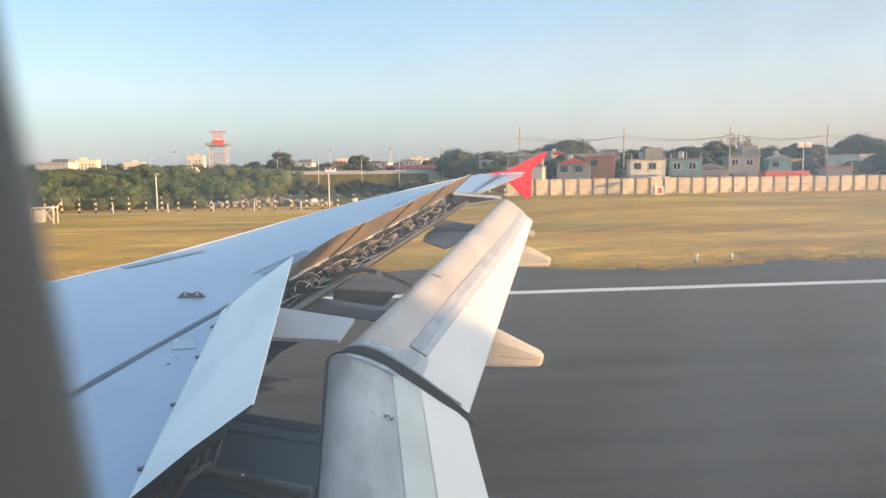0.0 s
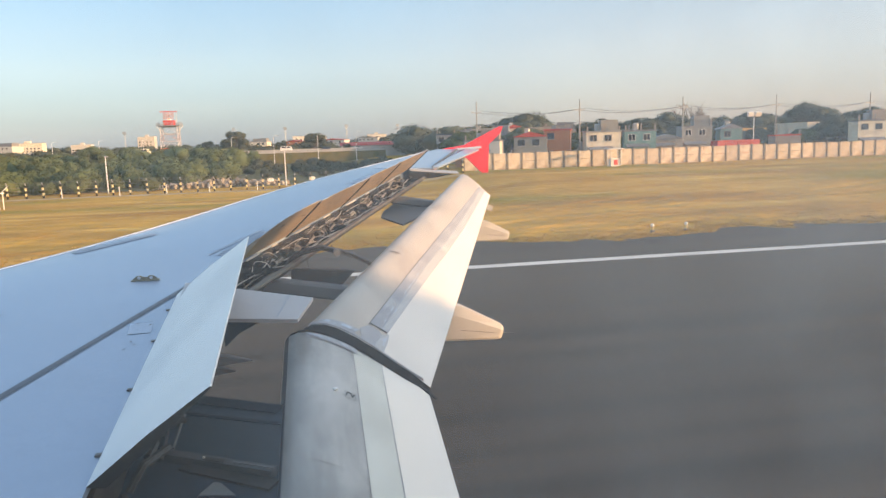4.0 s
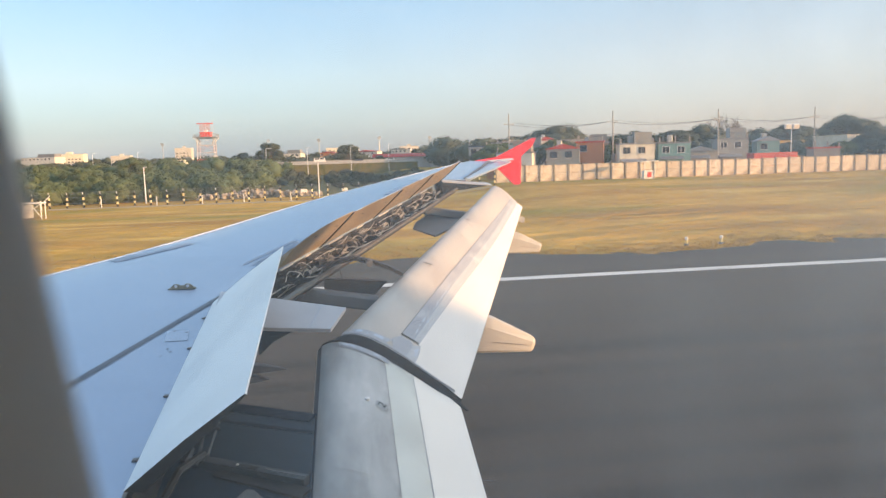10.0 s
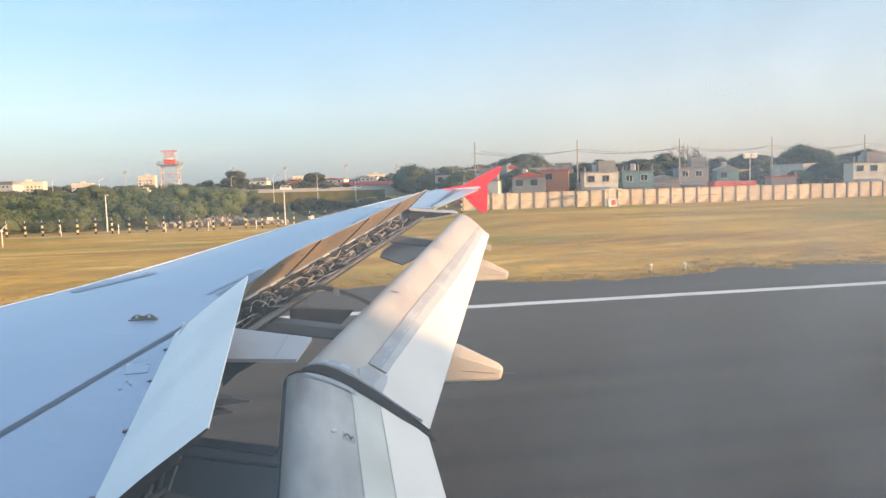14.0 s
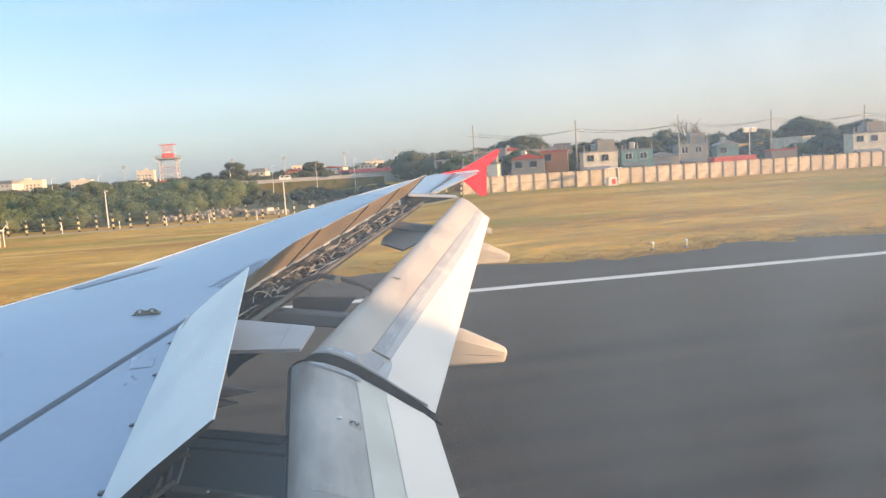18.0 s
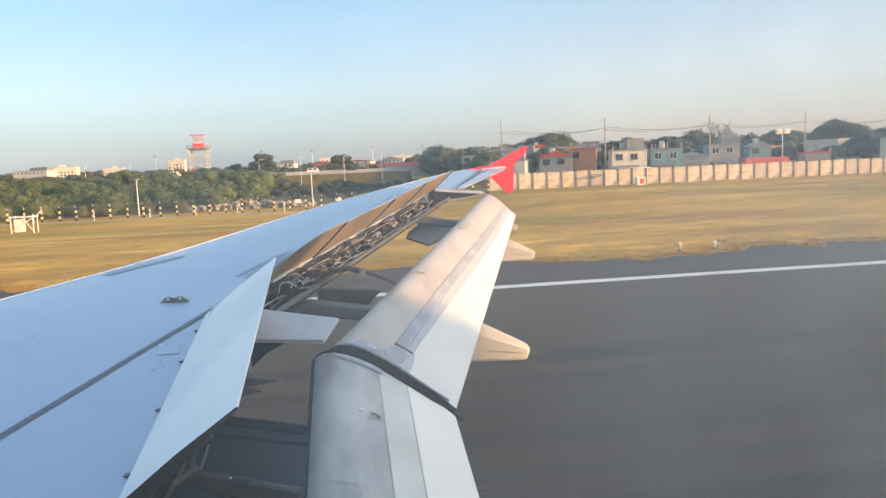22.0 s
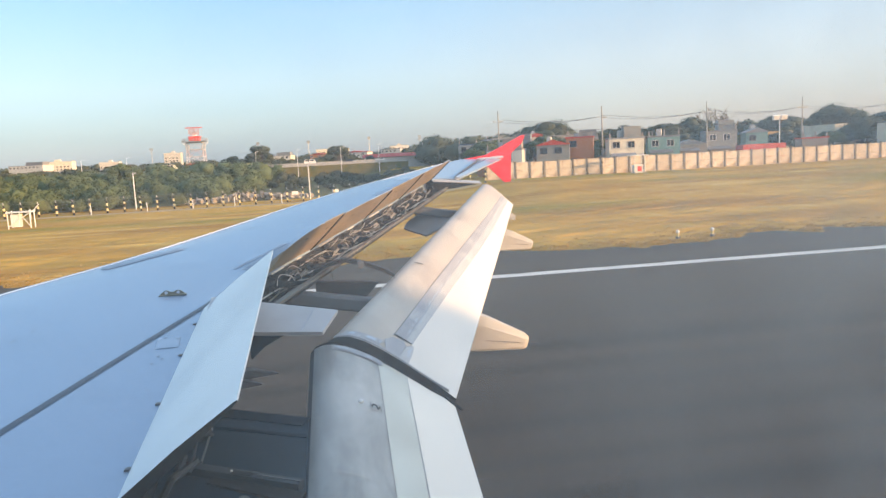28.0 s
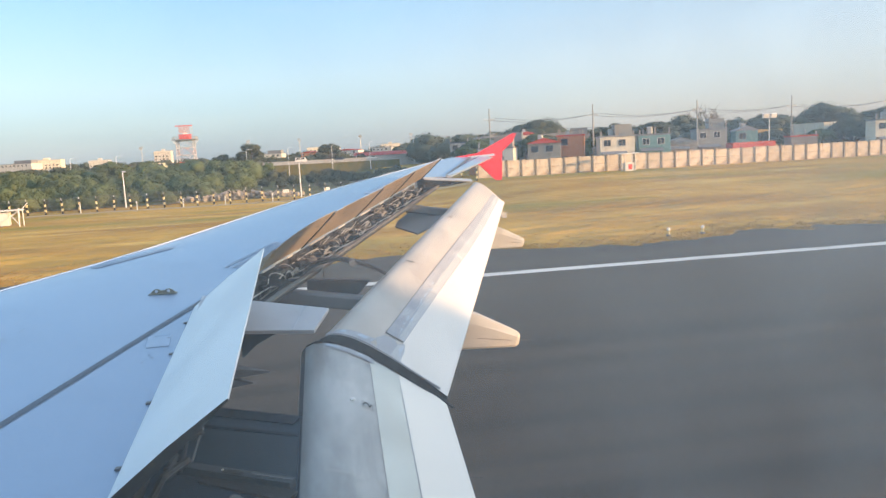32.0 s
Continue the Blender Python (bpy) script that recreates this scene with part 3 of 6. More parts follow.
def strip_fore(f):
    return float(np.interp(f, (0, 0.05, 0.27, 0.5, 1), (0.38, 0.385, 0.418, 0.472, 0.625)))


def strip_mid(f):
    return float(np.interp(f, (0, 0.05, 0.3, 0.6, 1), (0.48, 0.485, 0.522, 0.625, 0.715)))


def strip_aft(f):
    return float(np.interp(f, (0, 0.05, 0.15, 0.31, 0.45, 0.6, 1), (0.52, 0.535, 0.56, 0.615, 0.675, 0.73, 0.825)))


def just_aft(line, w):
    return lambda f: line(f) + w


outer.band("strip", fo, 0.056, 1.0, strip_fore, strip_mid, STRIP_PAINT, "grey strip along the flap")
outer.band("strip", fo, 0.056, 1.0, strip_mid, strip_aft, GREY_WHITE, "paler grey strip along the flap", lift=0.0035)
outer.band("trailing_panel", fo, 0.0, 0.998, just_aft(strip_aft, 0.004), lambda f: 0.995, mat=TRAIL_PAINT, label="bright white trailing panel", lift=0.003)
inner.band("trailing_panel", fi, 0.1, 1.012, 0.598, 0.995, INNER_TRAIL, "bright white trailing panel", lift=0.002, g0=0.632)
outer.band("seam", fo, 0.050, 1.0, just_aft(strip_fore, -0.005), strip_fore, SEAM, lift=0.005)
outer.band("seam", fo, 0.056, 0.75, strip_mid, just_aft(strip_mid, 0.003), MARKING, lift=0.006)
outer.band("seam", fo, 0.050, 1.0, strip_aft, just_aft(strip_aft, 0.003), MARKING, lift=0.005)
outer.band("seam", fo, 0.052, 0.0545, 0.385, 0.535, SEAM, lift=0.006)
inner.band("seam", fi, 0.3, 1.010, 0.409, 0.4110, SEAM, lift=0.005)
inner.band("seam", fi, 0.3, 1.010, 0.594, 0.5955, MARKING, lift=0.005, g0=0.626, g1=0.6275)
inner.band("strip", fi, 0.3, 1.008, 0.413, 0.592, INNER_PANEL, "cleaner pale strip", lift=0.002, g1=0.624)
# the dark reflection on the nose, painted as a narrow band
inner.band("leading_edge", fi, 0.1, 1.016, 0.001, 0.011, SEAL_GREY, "dark reflection painted along the flap's nose", lift=0.002)
# small dents and dark specks on the grimy inner flap
rnd = random.Random(77)
for k in range(34):
    f, q = rnd.uniform(0.45, 0.96), rnd.choice((0.40, 0.417, 0.43, 0.60)) + rnd.uniform(-0.03, 0.03)
    w = rnd.uniform(0.002, 0.005)
    inner.band("speck", fi, f, f + w * 0.35, q, q + w, rnd.choice((SEAM, STAIN)), lift=0.0065)
# chipped paint along the strip and the flap ends
rnd = random.Random(21)
for k in range(34):
    f, s = 0.07 + 0.50 * rnd.random() ** 1.4, rnd.choice((-0.012, -0.02, -0.03, 0.006))
    s = strip_mid(f) + s
    outer.band("paint_chip", fo, f, f + rnd.uniform(0.003, 0.016), s, s + rnd.uniform(0.004, 0.016), PALE_PATCH, "chipped paint", lift=0.008, g0=s + rnd.uniform(-0.008, 0.004), g1=s + rnd.uniform(0.004, 0.014))
for s, w in ((0.09, 0.05), (0.17, 0.012), (0.22, 0.08), (0.32, 0.02)):
    outer.band("paint_chip", fo, 0.019, 0.025, s, s + w, PALE_PATCH, "chipped paint", lift=0.010, g0=s + 0.01, g1=s + w - 0.006)
for s, w in ((0.12, 0.09), (0.24, 0.015), (0.33, 0.05), (0.41, 0.012)):
    inner.band("paint_chip", fi, 0.996, 1.003, s, s + w, PALE_PATCH, "chipped paint", lift=0.010, g0=s - 0.008, g1=s + w - 0.014)
inner.band("stain", fi, 0.612, 0.6135, 0.10, 0.19, STAIN, "thin brown oil stain", lift=0.005)
inner.band("stain", fi, 0.6135, 0.612, 0.19, 0.27, STAIN, "thin brown oil stain", lift=0.005)
bm = B()
hexagon = [(0.0317, 0.348), (0.046, 0.389), (0.0485, 0.470), (0.041, 0.505), (0.012, 0.498), (0.0136, 0.396)]
bm.faces.new([bm.verts.new(outer.at(f, s, 0.007)) for f, s in hexagon])
part("patch", bm, STRIP_PAINT, fo, "six-sided grey patch")
bm = B()
tube(bm, [outer.at(f, s, 0.007) for f, s in hexagon + hexagon[:1]], 0.0014, 5)
part("seam", bm, MARKING, fo)
bm = B()
shield = [(0.042, 0.512), (0.0504, 0.556), (0.0366, 0.575), (0.0076, 0.584), (0.0125, 0.502)]
bm.faces.new([bm.verts.new(outer.at(f, s, 0.0065)) for f, s in shield])
part("patch", bm, GREY_WHITE, fo, "chipped pale patch")
bm = B()
tube(bm, [outer.at(f, s, 0.007) for f, s in shield + shield[:1]], 0.0014, 5)
part("seam", bm, MARKING, fo)
for f, s, w in ((0.030, 0.53, 0.03), (0.022, 0.545, 0.02), (0.036, 0.545, 0.015)):
    outer.band("paint_chip", fo, f, f + 0.006, s, s + w, PALE_PATCH, "chipped paint", lift=0.009, g0=s + 0.006)
bm = B()
c0 = inner.at(0.813, 0.262, 0.006)
bmesh.ops.create_icosphere(bm, subdivisions=2, radius=0.018, matrix=Matrix.Translation(c0) @ Matrix.Diagonal((1, 1, 0.5, 1)))
part("grease_cap", bm, PANEL_WHITE, fi, "small round cap", smooth=True)
for f in (0.30, 0.62):
    outer.band("scuff", fo, f, f + 0.004, 0.10, 0.20, SEAM, "dark scuff mark", lift=0.005)
# seal between the flaps: a dark groove between two lips, with a tongue at the trailing edge
bm = B()


def seal_edge(s):
    return float(np.interp(s, (0, 0.1, 0.35, 0.6, 0.95, 1), (0.013, 0.011, 0.007, 0.003, 0.001, 0.0)))


lanes = ((0, 0.000), (0, 0.020), (1, 0.010), (2, 0.012), (3, 0.022), (4, 0.010))
rings = []
for lane, lift in lanes:
    ring = []
    for s, h in TOP + LOW:
        up = lift if s < 0.97 else 0
        if lane < 2:
            ring.append(inner.at(1.0, s, up, h) + Vector((0, 0.055 if lift == 0 else 0.065 + 0.025 * lane, 0)))
        else:
            ring.append(outer.at(seal_edge(s) * (lane - 2) / 2, s, up, h))
    rings.append(ring)
loft(bm, rings)
seal = part("flap_seal", bm, RUBBER, air, "black rubber seal between the flaps", smooth=True)
bm = B()
loft(bm, [[outer.at(seal_edge(q) * k, q, up) for k, up in ((0.72, 0.020), (0.80, 0.030), (1.25, 0.030), (1.35, 0.010))] for q in (0.03, 0.08, 0.14, 0.22, 0.34, 0.5, 0.66, 0.82, 0.93)])
part("seal_lip", bm, STRIP_PAINT, seal, "worn grey lip of the seal", smooth=True)
bm = B()
slab(bm, [inner.at(1.0, 0.93, 0.006) + Vector((0, 0.05, 0)), inner.at(1.0, 0.93, 0.006) + Vector((0, 0.13, 0)), inner.at(1.0, 1.0, 0.0) + Vector((0.05, 0.02, -0.03)), inner.at(1.0, 1.0, 0.0) + Vector((0.03, -0.02, -0.02))], 0.008)
part("seal_tongue", bm, RUBBER, seal, "black tongue at the trailing edge")
outer.band("edge_plate", fo, 0.016, 0.0285, 0.06, 0.33, g1=0.36, mat=STRIP_PAINT, label="worn grey edge plate", lift=0.007)
inner.band("edge_plate", fi, 0.990, 1.012, 0.10, 0.44, STRIP_PAINT, "worn grey edge plate", lift=0.007)

# plate with the number on the inner flap
bm = B()
for a, b, c, d in ((-0.034, -0.031, -0.048, 0.048), (0.031, 0.034, -0.048, 0.048), (-0.034, 0.034, -0.048, -0.044), (-0.034, 0.034, 0.044, 0.048)):
    loft(bm, [[inner.at(0.811 + v, 0.352 + u, 0.008) for u in (a, b)] for v in (c * 0.22, d * 0.22)], close=False, caps=False)
part("plate_border", bm, SEAM, fi, "thin dark border of the number plate")
curve = bpy.data.curves.new("numeral", "FONT")
curve.body, curve.offset, curve.size, curve.align_x, curve.align_y = "2", 0.0008, 0.062, "CENTER", "CENTER"
numeral = new("numeral", curve)
p, q, r = inner.at(0.811, 0.352, 0.012), inner.at(0.811, 0.392, 0.012), inner.at(0.801, 0.352, 0.012)
u, v = (q - p).normalized(), (p - r).normalized()
numeral.matrix_basis = Matrix.Translation(p) @ Matrix((u, v, u.cross(v))).transposed().to_4x4() @ Matrix.Diagonal((0.95, 1.9, 1, 1)) @ pose(0, 0, 0, 0, 0, 78) @ Matrix.Diagonal((1.15, 1.05, 1, 1))
curve.materials.append(BAY_DARK)
numeral.parent = fi
tagged(numeral, "small dark numeral painted on the flap")


# fairings of the flap tracks, reaching aft below the flap
def fairing(y, x0, z0, x1, z1, w=0.16):
    bm = B()
    rings = []
    # from inside the flap to the square-cut tail: height of the crest and of the keel
    for k, rise, ww in ((0.0, 0.0, 1.0), (0.45, 0.0, 1.0), (0.6, 0.16, 1.0), (0.97, 0.93, 0.8), (1.0, 1.0, 0.66)):
        x = x0 + (x1 - x0) * k
        lo = z1 - 0.06 + (z0 - 0.34 - z1 + 0.06) * (1 - k) + (0.012 if k == 1 else 0)
        hi = z0 + (z1 + 0.06 - z0) * rise - (0.012 if k == 1 else 0)
        lean = (hi - lo) * 0.30 * k
        rings.append([Vector((x + lean * (z - lo) / (hi - lo), y + w * ww * dy, z)) for dy, z in ((-0.5, hi - 0.30 * (hi - lo)), (-0.34, hi - 0.006), (-0.26, hi), (0.26, hi), (0.34, hi - 0.006), (0.5, hi - 0.30 * (hi - lo)), (0.5, lo + 0.02), (0.42, lo), (-0.42, lo), (-0.5, lo + 0.02))])
    loft(bm, rings)
    ob = part("flap_track_fairing", bm, FAIRING_PAINT, air, "tapering flap track fairing reaching aft")
    bm = B()
    tube(bm, [(x0 + (x1 - x0) * k + 0.02, y - w * (0.5 if k < 0.7 else 0.46), z0 - 0.17 + (z1 - z0 + 0.17) * k) for k in (0.62, 0.92)], 0.0026)
    part("seam", bm, SEAM, ob)
    bm = B()
    for k in range(4):
        box(bm, (x1 - 0.05 + 0.012 * k, y - w * 0.34, z1 - 0.005), (0.008, 0.003, 0.012))
    part("stencil", bm, SEAM, ob, "tiny dark stencil")
    return ob


fairing(6.68, 0.60, 2.935, 1.70, 2.60)
fairing(11.07, 2.05, 3.235, 2.96, 2.95, 0.15)
fairing(0.2, 0.2, 2.45, 1.0, 2.2)
bm = B()
q = outer.at(0.905, 0.99)
loft(bm, [[q + Vector((x, dy, z)) for x, z in ((-0.02, 0.0), (0.07, -0.035), (0.06, -0.12), (-0.02, -0.10))] for dy in (-0.05, 0.05)])
part("flap_bracket", bm, FAIRING_PAINT, air, "pale bracket at the flap's trailing edge")

# static wicks trailing from the fairing and the inner flap
for a, b in (((1.70, 6.65, 2.60), (1.84, 6.66, 2.585)), ((0.66, 3.85, 2.60), (0.76, 3.86, 2.585)), ((0.60, 2.6, 2.49), (0.70, 2.61, 2.475))):
    bm = B()
    tube(bm, [a, b], 0.004, 5, 0.002)
    part("static_wick", bm, SEAM, air, "thin dark static wick")

# outer trailing edge: aileron and the fixed tip
bm = B()
slab(bm, [(2.02, 12.28, 4.006), (3.24, 15.40, 4.262), (3.53, 15.40, 4.235), (2.10, 12.28, 3.99)], 0.03)
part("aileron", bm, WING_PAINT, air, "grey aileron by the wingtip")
bm = B()
slab(bm, [(1.99, 12.30, 4.022), (3.02, 15.30, 4.285), (3.06, 15.30, 4.283), (2.04, 12.30, 4.020)], 0.01)
part("hinge_gap", bm, SEAM, air, "dark aileron hinge gap")

# fixed shroud between the last spoiler and the aileron
bm = B()
slab(bm, [(1.60, 11.95, 3.992), (2.40, 11.97, 3.917), (2.42, 12.24, 3.942), (1.60, 12.24, 4.020)], 0.014)
part("shroud_panel", bm, SHROUD, air, "pale grey fixed shroud by the aileron")
bm = B()
loft(bm, [[Vector((x, y, z)) for x, z in ((1.58, 3.972), (2.34, 3.902), (1.96, 3.850), (1.58, 3.84))] for y in (12.02, 12.05)])
part("shroud_web", bm, BAY_DARK, air, "dark web below the shroud")

# wingtip fence: swept blade above and below the tip
bm = B()
blade = [(2.75, 4.30), (3.21, 4.36), (3.99, 4.735), (4.08, 4.735), (4.00, 4.575), (3.755, 4.36), (3.73, 3.765), (3.59, 3.765), (3.27, 4.09), (2.80, 4.22)]
loft(bm, [[Vector((x, 15.42 + 0.0 * x, z)) for x, z in blade], [Vector((x, 15.48, z)) for x, z in blade]])
tip_fence = part("wingtip_fence", bm, RED, air, "swept red wingtip fence")
# pale reflection at the tip junction, modelled as a thin sheet
bm = B()
loft(bm, [[Vector((x, y, z)) for x, z in ((3.02, 4.30), (3.56, 4.33), (3.60, 4.29), (3.30, 4.255), (3.02, 4.27))] for y in (15.40, 15.415)])
part("root_glint", bm, PALE_PATCH, tip_fence, "pale sheet for a reflection at the fence's root")


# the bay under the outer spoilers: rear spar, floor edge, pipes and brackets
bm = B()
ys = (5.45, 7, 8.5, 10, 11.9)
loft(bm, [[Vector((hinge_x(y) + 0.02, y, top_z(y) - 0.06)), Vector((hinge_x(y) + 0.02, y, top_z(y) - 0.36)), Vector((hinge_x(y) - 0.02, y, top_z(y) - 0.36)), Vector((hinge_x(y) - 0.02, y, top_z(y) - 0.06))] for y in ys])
part("rear_spar", bm, BAY_DARK, air, "rear spar painted dark for the bay's shade")
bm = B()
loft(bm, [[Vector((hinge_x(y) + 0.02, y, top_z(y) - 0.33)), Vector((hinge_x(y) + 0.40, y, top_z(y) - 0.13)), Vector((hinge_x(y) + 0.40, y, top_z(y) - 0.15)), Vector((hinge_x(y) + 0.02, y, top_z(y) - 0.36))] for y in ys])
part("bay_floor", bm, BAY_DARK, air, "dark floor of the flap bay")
for dx, dz, r in ((0.42, -0.09, 0.018), (0.35, -0.12, 0.010)):
    bm = B()
    loft(bm, [[Vector((hinge_x(y) + dx + a, y, top_z(y) + dz + b)) for a, b in ((-r, -0.012), (r, -0.012), (r, 0.006), (-r, 0.006))] for y in (5.5, 7, 8.5, 10, 11.9)])
    part("edge_rail", bm, TRACK, air, "metal rail along the bay's edge")


def bend(points, steps=4):
    """Rounds a row of points into a smooth run."""
    p = [Vector(q) for q in points]
    p = [p[0], *p, p[-1]]
    run = []
    for a, b, c, d in zip(p, p[1:], p[2:], p[3:]):
        for i in range(steps):
            t = i / steps
            run.append(0.5 * ((2 * b) + (c - a) * t + (2 * a - 5 * b + 4 * c - d) * t * t + (3 * b - a - 3 * c + d) * t ** 3))
    return run + [p[-1]]


def bay(y, dx, dz):
    """A place in the bay, from the hinge line."""
    return Vector((hinge_x(y) + dx, y, top_z(y) + dz))


rnd = random.Random(7)
# dark clutter at the back of the bay
for i in range(90):
    y = rnd.uniform(5.6, 11.6)
    x, z = rnd.uniform(0.05, 0.20), rnd.uniform(-0.28, -0.08)
    pts = []
    for k in range(4):
        pts.append(bay(y, x, max(-0.31 + x * 0.4, z)))
        y = min(11.8, y + rnd.uniform(-0.08, 0.22))
        x = min(0.26, max(0.04, x + rnd.uniform(-0.06, 0.06)))
        z = min(-0.06, max(-0.28, z + rnd.uniform(-0.06, 0.06)))
    bm = B()
    tube(bm, bend(pts), rnd.choice((0.0025, 0.0035, 0.006)))
    part("pipe", bm, BAY_DARK if i % 4 else BAY_METAL, air, smooth=True)
# hydraulic lines along the spar, broken by elbows
for k, (dx, dz, r) in enumerate(((0.09, -0.10, 0.005), (0.12, -0.16, 0.006), (0.17, -0.20, 0.004), (0.24, -0.17, 0.005), (0.29, -0.15, 0.004))):
    y = 5.6 + 0.1 * k
    while y < 11.5:
        run = rnd.uniform(0.45, 1.1)
        a = rnd.uniform(-0.02, 0.02)
        bm = B()
        tube(bm, bend([bay(y, dx + a, dz), bay(y + run * 0.45, dx + a + rnd.uniform(-0.012, 0.012), dz + 0.01), bay(y + run * 0.75, dx + a, dz), bay(y + run * 0.85, dx + a + 0.03, dz + 0.035), bay(min(11.8, y + run), dx + a + 0.02, dz + 0.06)], 3), r, 6)
        part("pipe", bm, (BAY_METAL, ROD, BAY_DARK)[rnd.randrange(3)], air, smooth=True)
        y += run + rnd.uniform(0.05, 0.35)
# looped hoses hanging in bundles round each actuator, and coiled lines
for c, y in enumerate((6.45, 7.0, 7.65, 8.2, 8.75, 9.4, 10.0, 10.6, 11.2)):
    for k in range(11):
        d, x0 = rnd.uniform(-0.30, 0.28), rnd.uniform(0.03, 0.16)
        reach, drop = x0 + rnd.uniform(0.06, 0.18), rnd.uniform(0.03, 0.12)
        top = rnd.uniform(-0.14, -0.03)
        bm = B()
        tube(bm, bend([bay(y + d, x0, top - drop), bay(y + d + rnd.uniform(-0.02, 0.03), x0 + 0.01, top - 0.02), bay(y + d + rnd.uniform(0.01, 0.06), (x0 + reach) / 2, top), bay(y + d + rnd.uniform(0.03, 0.12), reach, top - 0.03), bay(y + d + rnd.uniform(0.05, 0.16), reach + 0.01, max(top - drop, -0.31 + reach * 0.5))], 4), rnd.choice((0.0018, 0.0025, 0.0036)), 6)
        part("hose", bm, (ROD, BAY_METAL, BAY_DARK, BAY_METAL, BAY_DARK)[k % 5], air, smooth=True)
    bm = B()
    turns = 5
    mid = bay(y + 0.1, 0.19, -0.12)
    tube(bm, [mid + Vector((0.030 * math.cos(a), 0.024 * (a / math.tau - turns / 2), 0.034 * math.sin(a))) for a in (math.tau * turns * i / 60 for i in range(61))], 0.003, 5)
    part("coiled_line", bm, BAY_METAL if c % 2 else ROD, air, "coiled metal line", smooth=True)
# short straight struts and clips, in the bay's own directions
for i in range(120):
    y, dx, dz = rnd.uniform(5.7, 11.6), rnd.uniform(0.05, 0.33), rnd.uniform(-0.24, -0.05)
    kind = rnd.random()
    end = bay(y + 0.02, dx, dz - rnd.uniform(0.04, 0.10)) if kind < 0.4 else bay(min(11.8, y + rnd.uniform(0.1, 0.3)), dx + rnd.uniform(-0.02, 0.02), dz) if kind < 0.75 else bay(y + 0.01, min(0.37, dx + rnd.uniform(0.05, 0.12)), dz + 0.01)
    bm = B()
    tube(bm, [bay(y, dx, dz), end], rnd.choice((0.003, 0.004, 0.006)), 5)
    part("strut", bm, (BAY_METAL, BAY_DARK, ROD)[min(2, int(rnd.random() * 2.5))], air)
# two wavy twin lines above the bay's edge
for y in (6.75, 8.2, 9.8):
    pts = bend([bay(y, 0.34, -0.14), bay(y + 0.15, 0.24, -0.13), bay(y + 0.4, 0.30, -0.12), bay(y + 0.75, 0.26, -0.13), bay(y + 0.95, 0.35, -0.10)])
    for k in (0.0, 0.035):
        bm = B()
        tube(bm, [p + Vector((k, 0, k * 0.4)) for p in pts], 0.005)
        part("pipe", bm, ROD, air, smooth=True)
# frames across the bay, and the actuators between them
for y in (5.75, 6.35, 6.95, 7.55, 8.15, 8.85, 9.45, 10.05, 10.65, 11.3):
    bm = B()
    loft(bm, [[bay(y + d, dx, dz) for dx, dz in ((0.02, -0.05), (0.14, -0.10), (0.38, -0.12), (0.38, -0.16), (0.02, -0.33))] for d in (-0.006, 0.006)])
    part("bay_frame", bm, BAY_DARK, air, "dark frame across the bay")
for y in (6.5, 7.3, 7.9, 8.6, 9.3, 10.0, 10.7, 11.3):
    bm = B()
    tube(bm, [bay(y + 0.06, 0.06, -0.15), bay(y + 0.03, 0.22, -0.11)], 0.030, 10)
    act = part("spoiler_actuator", bm, BAY_DARK, air, "dark spoiler actuator", smooth=True)
    bm = B()
    tube(bm, [bay(y + 0.03, 0.22, -0.11), bay(y + 0.01, 0.31, -0.02)], 0.012, 8)
    part("piston", bm, ROD, act, "bright piston rod", smooth=True)
    bm = B()
    tube(bm, [bay(y - 0.03, 0.31, -0.02), bay(y + 0.05, 0.31, -0.02)], 0.026, 10)
    part("clevis", bm, BAY_DARK, act, smooth=True)
# track beams between wing and outer flap
for y, w in ((6.25, 0.16), (10.55, 0.14)):
    bm = B()
    x, z = hinge_x(y) + 0.30, top_z(y) - 0.25
    box(bm, (x + 0.32, y, z - 0.04), (0.85, w, 0.12), pose(0, 0, 0, 0, 10, 0), 0.02)
    part("track_beam", bm, SEAM, air, "grey flap track beam", smooth=True)
bm = B()
slab(bm, [(0.84, 9.3, 3.49), (1.03, 8.55, 3.46), (1.70, 10.2, 3.49), (1.90, 11.6, 3.50), (1.38, 11.9, 3.50), (0.95, 10.1, 3.49)][::-1], 0.02)
part("fairing_cover", bm, SEAM, air, "dark fixed fairing cover")

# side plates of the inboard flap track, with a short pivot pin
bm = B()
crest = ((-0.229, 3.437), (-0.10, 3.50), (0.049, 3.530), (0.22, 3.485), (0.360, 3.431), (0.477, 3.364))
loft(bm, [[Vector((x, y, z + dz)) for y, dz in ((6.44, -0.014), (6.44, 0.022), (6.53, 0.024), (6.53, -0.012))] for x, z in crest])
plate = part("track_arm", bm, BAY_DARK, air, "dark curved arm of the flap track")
# this plate's shade is painted in with the near-black metal
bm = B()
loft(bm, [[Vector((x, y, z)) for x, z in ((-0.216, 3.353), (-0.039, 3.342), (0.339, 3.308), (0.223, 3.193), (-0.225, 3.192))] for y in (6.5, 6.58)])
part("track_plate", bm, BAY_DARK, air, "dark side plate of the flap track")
bm = B()
tube(bm, [(0.184, 6.34, 3.495), (0.184, 6.46, 3.495)], 0.03, 10)
part("pivot_pin", bm, TRACK, plate, "worn pivot pin", smooth=True)

# shroud panel at the kink, between the inner spoiler and the flaps
bm = B()
slab(bm, [(-0.90, 5.28, 3.50), (-0.03, 4.98, 3.395), (-0.13, 4.62, 3.335), (-0.90, 4.72, 3.375)][::-1], 0.025)
shroud = part("shroud_panel", bm, SHROUD, air, "pale grey fixed shroud panel")
bm = B()
